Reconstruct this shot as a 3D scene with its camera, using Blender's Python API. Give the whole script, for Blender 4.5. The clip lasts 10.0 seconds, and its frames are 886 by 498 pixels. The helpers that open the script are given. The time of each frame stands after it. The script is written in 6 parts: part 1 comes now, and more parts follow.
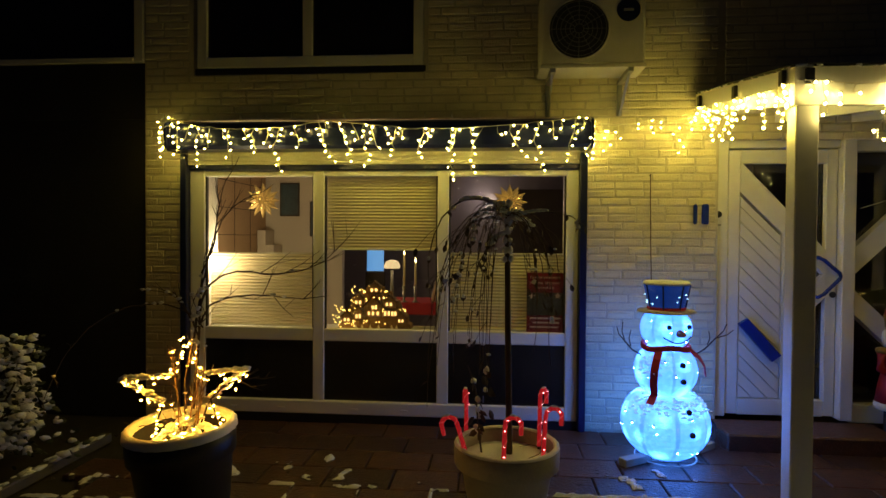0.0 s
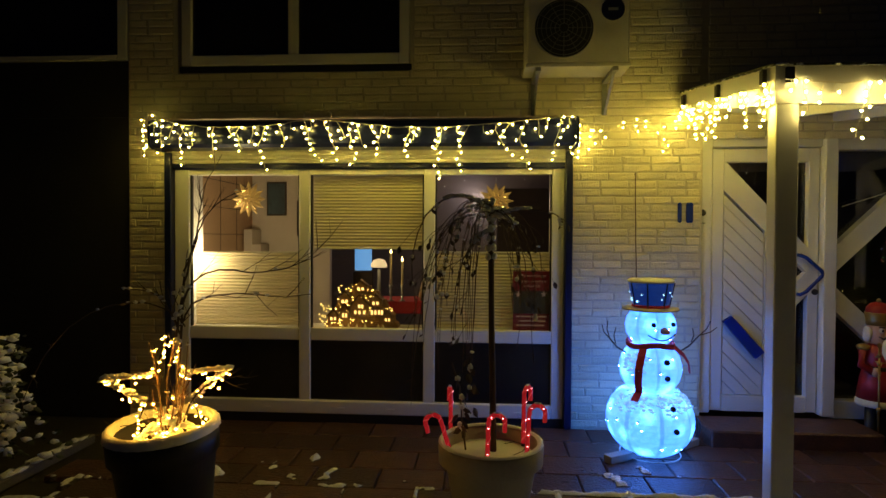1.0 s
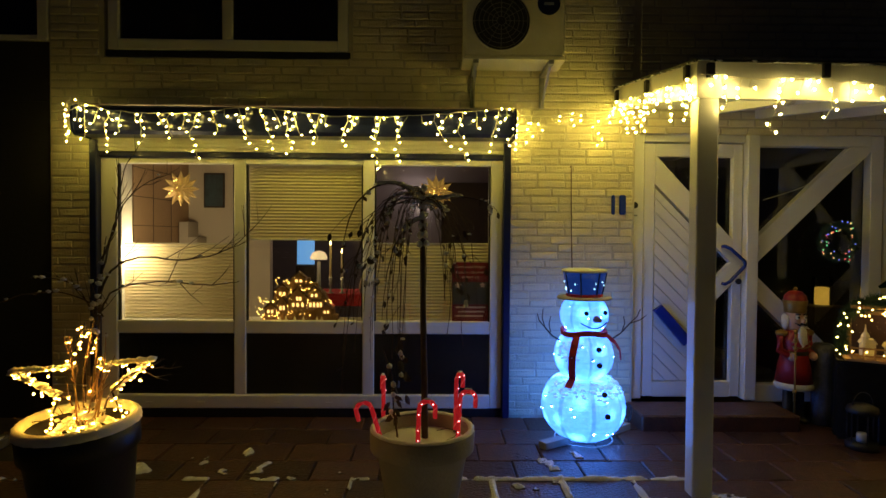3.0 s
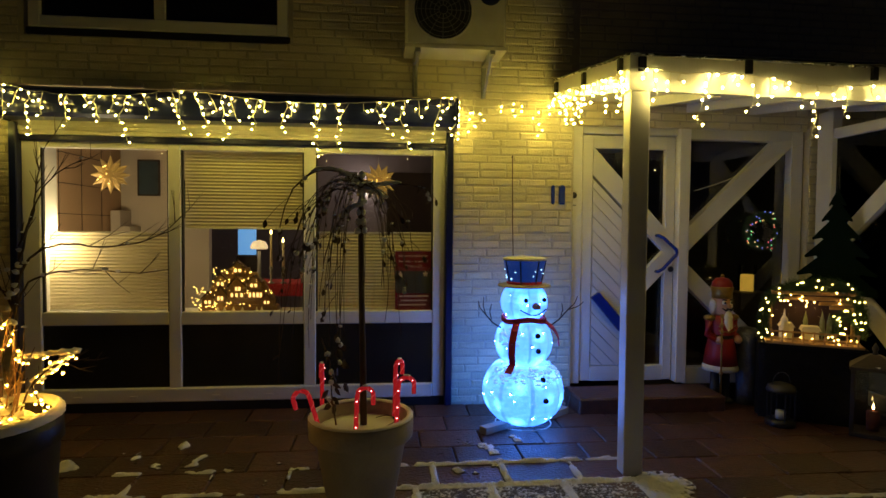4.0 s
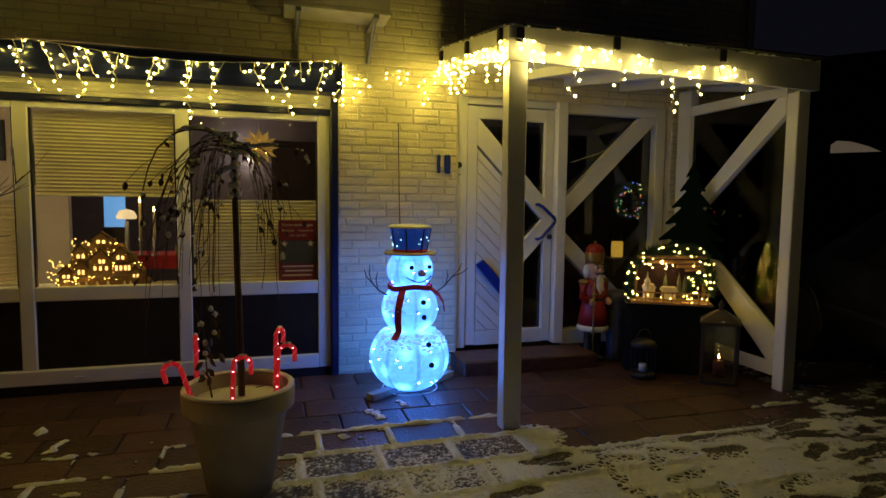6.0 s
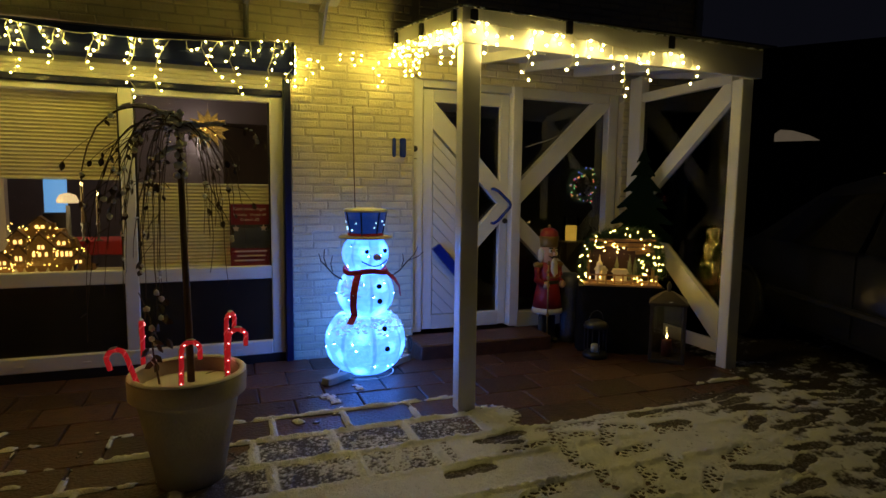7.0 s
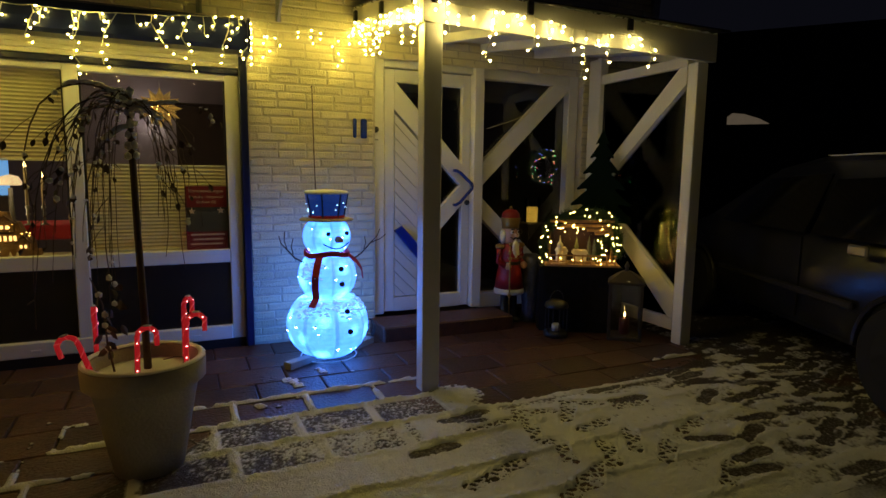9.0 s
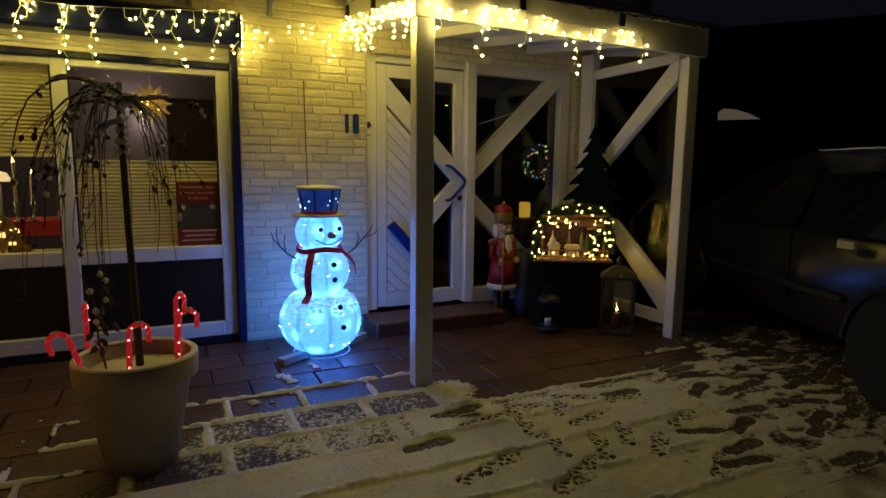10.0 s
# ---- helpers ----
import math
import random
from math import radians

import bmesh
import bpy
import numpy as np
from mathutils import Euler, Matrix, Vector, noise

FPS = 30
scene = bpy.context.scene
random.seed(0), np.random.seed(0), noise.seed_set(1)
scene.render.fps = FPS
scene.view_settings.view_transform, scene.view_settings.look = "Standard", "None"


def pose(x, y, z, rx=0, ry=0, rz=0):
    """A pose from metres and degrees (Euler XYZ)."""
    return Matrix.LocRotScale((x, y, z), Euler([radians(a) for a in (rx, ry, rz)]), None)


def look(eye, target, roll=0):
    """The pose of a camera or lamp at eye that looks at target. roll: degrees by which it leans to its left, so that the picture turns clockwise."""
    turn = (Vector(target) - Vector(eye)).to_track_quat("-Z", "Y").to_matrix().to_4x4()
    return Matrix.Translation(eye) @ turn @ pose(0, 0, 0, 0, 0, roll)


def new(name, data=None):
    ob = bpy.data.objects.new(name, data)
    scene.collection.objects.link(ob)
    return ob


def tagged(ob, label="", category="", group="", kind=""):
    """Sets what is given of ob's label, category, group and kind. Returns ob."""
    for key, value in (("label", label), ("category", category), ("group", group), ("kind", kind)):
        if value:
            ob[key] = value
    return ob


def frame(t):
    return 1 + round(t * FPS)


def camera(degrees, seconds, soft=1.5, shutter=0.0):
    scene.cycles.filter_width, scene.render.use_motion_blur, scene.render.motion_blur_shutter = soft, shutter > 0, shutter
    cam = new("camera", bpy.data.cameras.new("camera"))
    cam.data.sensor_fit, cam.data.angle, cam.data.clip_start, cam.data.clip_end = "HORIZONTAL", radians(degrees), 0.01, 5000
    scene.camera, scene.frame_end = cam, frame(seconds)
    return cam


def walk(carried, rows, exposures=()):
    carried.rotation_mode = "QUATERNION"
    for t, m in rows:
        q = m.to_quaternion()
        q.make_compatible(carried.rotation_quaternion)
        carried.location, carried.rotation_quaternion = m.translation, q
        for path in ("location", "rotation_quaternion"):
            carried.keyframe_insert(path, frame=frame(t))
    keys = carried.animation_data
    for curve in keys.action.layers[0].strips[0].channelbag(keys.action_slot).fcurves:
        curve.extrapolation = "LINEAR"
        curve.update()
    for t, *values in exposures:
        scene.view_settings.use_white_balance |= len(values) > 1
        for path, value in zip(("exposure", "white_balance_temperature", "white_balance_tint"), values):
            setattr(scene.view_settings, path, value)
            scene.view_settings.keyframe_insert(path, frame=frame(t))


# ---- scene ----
cam = camera(74.7, 10.0)
PATH = [
    (0, (-0.583, -4.593, 1.491), (-0.75, -2.6, 1.454), 0.4),
    (0.5, (-0.571, -4.593, 1.488), (-0.726, -2.6, 1.451), 0.4),
    (1, (-0.551, -4.592, 1.481), (-0.685, -2.597, 1.444), 0.3),
    (1.5, (-0.532, -4.58, 1.47), (-0.644, -2.583, 1.431), 0.4),
    (2, (-0.506, -4.574, 1.454), (-0.592, -2.576, 1.417), 0.4),
    (2.5, (-0.481, -4.579, 1.444), (-0.517, -2.579, 1.405), 0.4),
    (4, (-0.404, -4.602, 1.411), (-0.197, -2.614, 1.339), 0.5),
    (4.5, (-0.382, -4.602, 1.401), (-0.077, -2.627, 1.31), 0.6),
    (5, (-0.365, -4.6, 1.389), (0.035, -2.643, 1.279), 0.6),
    (5.5, (-0.356, -4.606, 1.376), (0.128, -2.67, 1.243), 0.6),
    (7, (-0.319, -4.626, 1.339), (0.375, -2.761, 1.141), 0.7),
    (7.5, (-0.317, -4.625, 1.333), (0.425, -2.781, 1.113), 0.7),
    (8, (-0.318, -4.625, 1.333), (0.456, -2.796, 1.098), 0.7),
    (8.5, (-0.323, -4.623, 1.333), (0.475, -2.805, 1.087), 0.7),
    (9, (-0.321, -4.622, 1.335), (0.492, -2.813, 1.078), 0.7),
    (9.5, (-0.326, -4.619, 1.33), (0.502, -2.817, 1.067), 0.6),
    (10, (-0.323, -4.622, 1.332), (0.512, -2.826, 1.061), 0.6),
]
walk(cam, [(t, look(eye, target, roll)) for t, eye, target, roll in PATH])

# ---- world: a dim winter night with town glow ----
world = bpy.data.worlds.new("night")
scene.world = world
world.use_nodes = True
world.node_tree.nodes["Background"].inputs[0].default_value = (0.56, 0.58, 0.95, 1)
world.node_tree.nodes["Background"].inputs[1].default_value = 0.0052
scene.view_settings.exposure = 0.0

WARM = (1.0, 0.77, 0.125)      # fairy lights
GOLD = (1.0, 0.46, 0.045)      # star lights in the pot
ICE = (0.16, 0.52, 1.0)       # snowman


def lamp(name, kind, loc, power, colour, radius=0.05):
    data = bpy.data.lights.new(name, kind)
    data.energy, data.color = power, colour
    data.shadow_soft_size = radius
    ob = new(name, data)
    ob.location = loc
    return ob


lamp("room_lamp_light", "POINT", (-2.86, 0.23, 1.27), 21.0, (1.0, 0.78, 0.42), 0.06)
# Added lamp without a fixture, brightens the middle of the room.
lamp("room_fill_light", "POINT", (-1.4, 2.4, 1.9), 4.5, (1.0, 0.72, 0.45), 0.10)
lamp("room_back_light", "POINT", (-0.75, 3.95, 2.1), 2.2, (0.95, 0.80, 0.78), 0.08)


# ---- materials ----
def mat(name, c1, c2=None, scale=6.0, rough=0.6, bump=0.0, bscale=60.0, metal=0.0, emit=None, power=0.0, per=0.0, spec=0.5, fine=None):
    """Two-scale noise between c1 and c2, bump, and a random shift per object."""
    m = bpy.data.materials.new(name)
    m.use_nodes = True
    nt = m.node_tree
    b = nt.nodes["Principled BSDF"]
    b.inputs["Roughness"].default_value = rough
    b.inputs["Metallic"].default_value = metal
    b.inputs["Specular IOR Level"].default_value = spec
    c2 = c2 or tuple(v * 0.8 for v in c1)
    tc = nt.nodes.new("ShaderNodeTexCoord")
    n1 = nt.nodes.new("ShaderNodeTexNoise")
    n1.inputs["Scale"].default_value, n1.inputs["Detail"].default_value = scale, 5
    n2 = nt.nodes.new("ShaderNodeTexNoise")
    n2.inputs["Scale"].default_value, n2.inputs["Detail"].default_value = bscale, 4
    geo = nt.nodes.new("ShaderNodeNewGeometry")
    for n in (n1, n2):
        nt.links.new(geo.outputs["Position"], n.inputs["Vector"])
    mixv = nt.nodes.new("ShaderNodeMath")
    mixv.operation = "MULTIPLY_ADD"
    nt.links.new(n2.outputs["Fac"], mixv.inputs[0])
    mixv.inputs[1].default_value = 0.45
    add = nt.nodes.new("ShaderNodeMath")
    add.operation = "MULTIPLY_ADD"
    nt.links.new(n1.outputs["Fac"], add.inputs[0])
    add.inputs[1].default_value, add.inputs[2].default_value = 1.5, -0.5
    nt.links.new(add.outputs[0], mixv.inputs[2])
    ramp = nt.nodes.new("ShaderNodeMix")
    ramp.data_type = "RGBA"
    ramp.clamp_factor = True
    ramp.inputs[6].default_value, ramp.inputs[7].default_value = (*c1, 1), (*c2, 1)
    nt.links.new(mixv.outputs[0], ramp.inputs[0])
    out = ramp.outputs[2]
    if per:
        info = nt.nodes.new("ShaderNodeObjectInfo")
        hsv = nt.nodes.new("ShaderNodeHueSaturation")
        mr = nt.nodes.new("ShaderNodeMapRange")
        mr.inputs[3].default_value, mr.inputs[4].default_value = 1 - per, 1 + per
        nt.links.new(info.outputs["Random"], mr.inputs[0])
        nt.links.new(mr.outputs[0], hsv.inputs["Value"])
        nt.links.new(out, hsv.inputs["Color"])
        out = hsv.outputs[0]
    nt.links.new(out, b.inputs["Base Color"])
    if bump:
        bp = nt.nodes.new("ShaderNodeBump")
        bp.inputs["Strength"].default_value, bp.inputs["Distance"].default_value = bump, 0.01
        nt.links.new(n2.outputs["Fac"], bp.inputs["Height"])
        nt.links.new(bp.outputs[0], b.inputs["Normal"])
    if emit:
        b.inputs["Emission Color"].default_value = (*emit, 1)
        b.inputs["Emission Strength"].default_value = power
    return m


def glass(name, tint=(1, 1, 1), rough=0.0):
    """A thin pane: mostly see-through, with a mirror's share by Fresnel."""
    m = bpy.data.materials.new(name)
    m.use_nodes = True
    nt = m.node_tree
    nt.nodes.remove(nt.nodes["Principled BSDF"])
    tr, gl, mx, fr = (nt.nodes.new("ShaderNode" + k) for k in ("BsdfTransparent", "BsdfGlossy", "MixShader", "Fresnel"))
    tr.inputs[0].default_value = (*tint, 1)
    gl.inputs["Roughness"].default_value = rough
    fr.inputs[0].default_value = 1.6
    nt.links.new(fr.outputs[0], mx.inputs[0])
    nt.links.new(tr.outputs[0], mx.inputs[1])
    nt.links.new(gl.outputs[0], mx.inputs[2])
    nt.links.new(mx.outputs[0], nt.nodes["Material Output"].inputs[0])
    return m


BRICK = mat("painted_brick", (0.70, 0.635, 0.45), (0.54, 0.48, 0.33), 5, 0.72, 0.9, 75, per=0.10)
MORTAR = mat("painted_mortar", (0.60, 0.55, 0.43), (0.44, 0.39, 0.29), 8, 0.9, 0.8, 120)
WHITE = mat("white_frame", (0.78, 0.77, 0.72), (0.68, 0.66, 0.60), 3, 0.35, 0.05, 60)
CREAM = mat("cream_shutter", (0.72, 0.69, 0.58), (0.62, 0.58, 0.46), 3, 0.45, 0.05, 60)
NAVY = mat("navy_paint", (0.007, 0.011, 0.06), (0.005, 0.008, 0.04), 5, 0.3, 0.05, 80)
BLUE = mat("blue_enamel", (0.012, 0.035, 0.30), (0.01, 0.025, 0.22), 6, 0.25)
BLACK = mat("black_plastic", (0.012, 0.012, 0.014), (0.02, 0.02, 0.022), 8, 0.45, 0.1, 90)
DARKPANEL = mat("dark_panel", (0.010, 0.010, 0.012), (0.014, 0.013, 0.013), 4, 0.25)
PANE = glass("pane")
DARKWOOD = mat("dark_stained_wood", (0.05, 0.032, 0.02), (0.03, 0.018, 0.012), 9, 0.6, 0.3, 70)
# One near-black colour for the neighbour front, hall wall and far house.
NEIGH = mat("near_black_wall", (0.02, 0.018, 0.017), (0.013, 0.012, 0.012), 3, 0.8, 0.2, 40)
PAVER = mat("brown_paver", (0.105, 0.042, 0.027), (0.029, 0.016, 0.013), 14, 0.38, 1.0, 55, per=0.42)
JOINT = mat("paver_joint", (0.030, 0.021, 0.017), (0.018, 0.013, 0.011), 9, 0.9, 0.4, 90)
SNOW = mat("snow", (0.86, 0.87, 0.9), (0.76, 0.77, 0.8), 6, 0.6, 0.7, 160)
METAL = mat("galvanised_steel", (0.42, 0.42, 0.40), (0.30, 0.30, 0.28), 12, 0.4, 0.1, 90, metal=0.8)
BULB = mat("warm_led", (0.9, 0.85, 0.6), None, emit=WARM, power=168.0)
SOCKET = mat("bulb_socket", (0.45, 0.42, 0.30), None, rough=0.4)
WIRE = mat("clear_wire", (0.80, 0.76, 0.60), (0.7, 0.66, 0.5), 9, 0.4)


# ---- builders ----
def box(bm, x0, x1, y0, y1, z0, z1, bevel=0.0):
    v = [bm.verts.new((x, y, z)) for z in (z0, z1) for y in (y0, y1) for x in (x0, x1)]
    fs = [bm.faces.new([v[i] for i in f]) for f in ((0, 2, 3, 1), (4, 5, 7, 6), (0, 1, 5, 4), (2, 6, 7, 3), (0, 4, 6, 2), (1, 3, 7, 5))]
    if bevel:
        es = list({e for f in fs for e in f.edges})
        bmesh.ops.bevel(bm, geom=es, offset=bevel, segments=1, affect="EDGES", profile=0.6)
    return bm


def prism(bm, pts, a, b, axis="y"):
    """A flat polygon (x, z) drawn out along y, or (y, z) along x, or (x, y) along z."""
    put = {"y": lambda p, d: (p[0], d, p[1]), "x": lambda p, d: (d, p[0], p[1]), "z": lambda p, d: (p[0], p[1], d)}[axis]
    lo, hi = [bm.verts.new(put(p, a)) for p in pts], [bm.verts.new(put(p, b)) for p in pts]
    n = len(pts)
    bm.faces.new(lo)
    bm.faces.new(hi[::-1])
    for i in range(n):
        bm.faces.new((lo[i], hi[i], hi[(i + 1) % n], lo[(i + 1) % n]))
    return bm


def clip(poly, a, b, c):
    """The part of a polygon where a x + b y <= c."""
    out = []
    for i, p in enumerate(poly):
        q = poly[(i + 1) % len(poly)]
        dp, dq = a * p[0] + b * p[1] - c, a * q[0] + b * q[1] - c
        if dp <= 0:
            out.append(p)
        if dp * dq < 0:
            k = dp / (dp - dq)
            out.append((p[0] + k * (q[0] - p[0]), p[1] + k * (q[1] - p[1])))
    return out


def tube(bm, pts, r, sides=6, r2=None, closed=False):
    """A tapering tube along points."""
    pts = [Vector(p) for p in pts]
    n = len(pts)
    rings, up = [], Vector((0.13, 0.31, 0.94))
    for i, p in enumerate(pts):
        a, b = pts[(i - 1) % n if closed else max(i - 1, 0)], pts[(i + 1) % n if closed else min(i + 1, n - 1)]
        d = (b - a).normalized() if (b - a).length > 1e-9 else Vector((0, 0, 1))
        u = d.cross(up)
        if u.length < 0.05:
            u = d.cross(Vector((1, 0, 0)))
        u.normalize()
        w = d.cross(u)
        rad = r if r2 is None else r + (r2 - r) * i / max(n - 1, 1)
        rings.append([bm.verts.new(p + rad * (math.cos(6.28319 * k / sides) * u + math.sin(6.28319 * k / sides) * w)) for k in range(sides)])
    for i in range(n if closed else n - 1):
        p, q = rings[i], rings[(i + 1) % n]
        for k in range(sides):
            bm.faces.new((p[k], p[(k + 1) % sides], q[(k + 1) % sides], q[k]))
    if not closed:
        bm.faces.new(rings[0][::-1])
        bm.faces.new(rings[-1])
    return bm


def lathe(bm, prof, cx=0.0, cy=0.0, sides=32, cap=True, wob=0.0):
    """A profile of (radius, z) turned about a vertical line."""
    rings = []
    for r, z in prof:
        rings.append([bm.verts.new((cx + r * (1 + wob * math.sin(3 * k + 20 * z)) * math.cos(6.28319 * k / sides), cy + r * (1 + wob * math.sin(3 * k + 20 * z)) * math.sin(6.28319 * k / sides), z)) for k in range(sides)])
    for p, q in zip(rings, rings[1:]):
        for k in range(sides):
            bm.faces.new((p[k], p[(k + 1) % sides], q[(k + 1) % sides], q[k]))
    if cap:
        bm.faces.new(rings[0][::-1])
        bm.faces.new(rings[-1])
    return bm


def blob(bm, c, r, sx=1.0, sy=1.0, sz=1.0, rough=0.12, sub=1):
    """A small uneven lump."""
    res = bmesh.ops.create_icosphere(bm, subdivisions=sub, radius=1.0)
    for v in res["verts"]:
        k = r * (1 + rough * random.uniform(-1, 1))
        v.co = Vector(c) + Vector((v.co.x * sx * k, v.co.y * sy * k, v.co.z * sz * k))
    return bm


def mesh_of(name, bm, material, smooth=False):
    bmesh.ops.recalc_face_normals(bm, faces=bm.faces)
    me = bpy.data.meshes.new(name)
    bm.to_mesh(me)
    bm.free()
    if smooth:
        for p in me.polygons:
            p.use_smooth = True
    me.materials.append(material)
    return me


def part(name, bm, material, parent, label="", smooth=False):
    ob = new(name, mesh_of(name, bm, material, smooth))
    ob.parent = parent
    return tagged(ob, label=label)


def thing(name, loc, label, category, group="", kind=""):
    ob = new(name)
    ob.location = loc
    ob.empty_display_size = 0.1
    return tagged(ob, label, category, group, kind)


def solid(name, bm, material, label, category, kind="", smooth=False, loc=(0, 0, 0)):
    ob = new(name, mesh_of(name, bm, material, smooth))
    ob.location = loc
    return tagged(ob, label, category, "", kind)


def B():
    return bmesh.new()


# ---- ground and house ----
solid("ground", box(B(), -60, 60, -60, 60, -0.30, -0.035), JOINT, "dark wet ground under the paving and round the house", "ground", "structure")
pavement = thing("pavement", (0, 0, 0), "reddish-brown concrete pavers with dark joints before the house", "pavement", kind="structure")
bm = B()
for a in ((-3.45, -3.12, 0, 2.48), (0.146, 1.138, -0.03, 2.66), (-3.45, 1.138, 2.48, 2.81), (-1.13, 4.05, 2.66, 5.2), (-3.45, -1.13, 4.3, 5.2), (-3.45, -3.03, 2.81, 4.3), (3.2, 4.05, -0.03, 2.66), (1.138, 3.2, 2.28, 2.66)):
    if a[0] == -3.45 and a[1] == 1.138:
        a = (-3.45, -1.13, 2.48, 2.81)
    box(bm, a[0], a[1], 0.0085, 0.25, a[2], a[3])
box(bm, -1.13, 0.146, 0.0085, 0.25, 2.48, 2.66)
wall_front = solid("wall_front", bm, MORTAR, "cream-painted brick house front with recessed joints", "wall", "structure")

# ---- large living-room window ----
win = thing("window_1", (0, 0, 0), "wide white plastic window with three upper panes and dark panels below", "window", kind="structure")
WX = ((-2.937, -2.024), (-1.933, -1.014), (-0.923, -0.005))
bm = B()
box(bm, -3.06, -2.937, 0.0, 0.07, 0.06, 2.03, 0.006)
box(bm, -0.005, 0.09, 0.0, 0.07, 0.06, 2.03, 0.006)
for a, b in ((-2.024, -1.933), (-1.014, -0.923)):
    box(bm, a, b, 0.0, 0.07, 0.168, 2.03, 0.006)
for a, b in WX:
    box(bm, a, b, 0.004, 0.066, 0.652, 0.752, 0.006)
    box(bm, a, b, 0.004, 0.066, 1.985, 2.03, 0.004)
box(bm, -2.937, -0.005, -0.012, 0.066, 0.06, 0.168, 0.008)
part("window_frame", bm, WHITE, win)
for a, b in WX:
    bm = B()
    for c in ((a, a + 0.012, 0.748, 1.985), (b - 0.012, b, 0.748, 1.985)):
        box(bm, c[0], c[1], 0.02, 0.05, c[2], c[3])
    part("glazing_bead", bm, BLACK, win)
    p = part("pane", box(B(), a + 0.012, b - 0.012, 0.030, 0.036, 0.748, 1.985), PANE, win)
    p.visible_shadow = False
    part("lower_panel", box(B(), a, b, 0.022, 0.05, 0.168, 0.652), DARKPANEL, win, "glossy black lower window panel")
    for k in (0.28, 0.72):
        part("drain_cap", box(B(), a + (b - a) * k - 0.03, a + (b - a) * k + 0.03, -0.018, -0.0125, 0.10, 0.115, 0.003), WHITE, win)
part("plinth", box(B(), -3.06, 0.09, 0.01, 0.1, -0.03, 0.06), BLACK, win)
for a, b in ((-3.116, -3.0605), (0.0905, 0.146)):
    part("guide_rail", box(B(), a, b, -0.06, 0.06, 0.0, 2.16, 0.006), NAVY, win, "navy blue shutter guide rail")
bm = B()
for k in range(5):
    box(bm, -3.06, 0.09, -0.035 - 0.006 * (k % 2), 0.05, 2.076 + k * 0.031, 2.076 + k * 0.031 + 0.029, 0.004)
part("roller_shutter", bm, CREAM, win, "rolled-up cream slatted shutter edge")
part("shutter_end_bar", box(B(), -3.06, 0.09, -0.03, 0.05, 2.031, 2.074, 0.006), NAVY, win)
box_ob = thing("awning_cassette", (-1.5, -0.01, 2.175), "long navy blue awning cassette with rounded front above the window", "awning")
bm = B()
prof = [(0.0, 0.0), (-0.19, 0.0), (-0.222, 0.022), (-0.234, 0.08), (-0.236, 0.15), (-0.222, 0.192), (-0.19, 0.212), (0.0, 0.222)]
prism(bm, prof, -1.625, 1.640, "x")
part("casing", bm, NAVY, box_ob)
for x in (-1.632, 1.647):
    bm = B()
    prism(bm, [(-0.0, -0.010), (-0.195, -0.010), (-0.23, 0.02), (-0.243, 0.08), (-0.245, 0.155), (-0.23, 0.20), (-0.195, 0.22), (0.0, 0.23)], x - 0.006, x + 0.012, "x")
    part("end_cap", bm, NAVY, box_ob)

# ---- upper windows ----
up = thing("window_2", (0, 0, 0), "white-framed upstairs window with two dark panes", "window", kind="structure")
bm = B()
for c in ((-3.00, -2.918, 2.868, 4.3), (-2.116, -2.036, 2.953, 4.3), (-1.215, -1.135, 2.868, 4.3)):
    box(bm, c[0], c[1], 0.0, 0.08, c[2], c[3], 0.006)
box(bm, -2.918, -1.215, 0.0, 0.08, 2.868, 2.953, 0.006)
part("window_frame", bm, WHITE, up)
part("window_sill", box(B(), -3.02, -1.115, 0.006, 0.10, 2.815, 2.865, 0.004), BLACK, up, "dark stone window sill")
for a, b in ((-2.918, -2.116), (-2.036, -1.215)):
    part("pane", box(B(), a, b, 0.03, 0.04, 2.953, 4.3), DARKPANEL, up)

# ---- neighbouring front ----
nb = thing("neighbour_front", (0, 0, 0), "unlit dark neighbouring house front", "wall", kind="structure")
part("lower_wall", box(B(), -14, -3.46, 0.03, 0.25, -0.03, 2.46), NEIGH, nb)
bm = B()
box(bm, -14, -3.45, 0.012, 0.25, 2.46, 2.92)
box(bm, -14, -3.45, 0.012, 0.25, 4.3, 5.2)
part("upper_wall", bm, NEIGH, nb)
part("pane", box(B(), -14, -3.54, 0.06, 0.07, 2.92, 4.3), DARKPANEL, nb)
bm = B()
box(bm, -14, -3.54, -0.005, 0.07, 2.925, 2.97, 0.005)
box(bm, -3.54, -3.46, -0.005, 0.07, 2.925, 4.3, 0.005)
part("window_frame", bm, WHITE, nb)

# ---- door and side light ----
door = thing("door_1", (0, 0, 0), "white front door with slanted boards, arrow-shaped bands and dark glass", "door", kind="structure")
bm = B()
box(bm, 1.138, 1.232, 0.06, 0.18, 0.125, 2.28, 0.005)
box(bm, 1.232, 2.054, 0.06, 0.18, 2.20, 2.28, 0.005)
part("door_frame", bm, WHITE, door)
part("post", box(B(), 2.055, 2.150, 0.02, 0.18, 0.125, 2.30, 0.006), WHITE, door)
leaf = part("leaf", B(), WHITE, door)
bm = B()
L0, L1, R0, R1 = 1.2405, 1.33, 1.968, 2.047
box(bm, L0, L1, 0.085, 0.14, 0.140, 2.191, 0.004)
box(bm, R0, R1, 0.085, 0.14, 0.140, 2.191, 0.004)
box(bm, L1, R0, 0.085, 0.14, 2.085, 2.191, 0.004)
box(bm, L1, R0, 0.085, 0.14, 0.135, 0.26, 0.004)
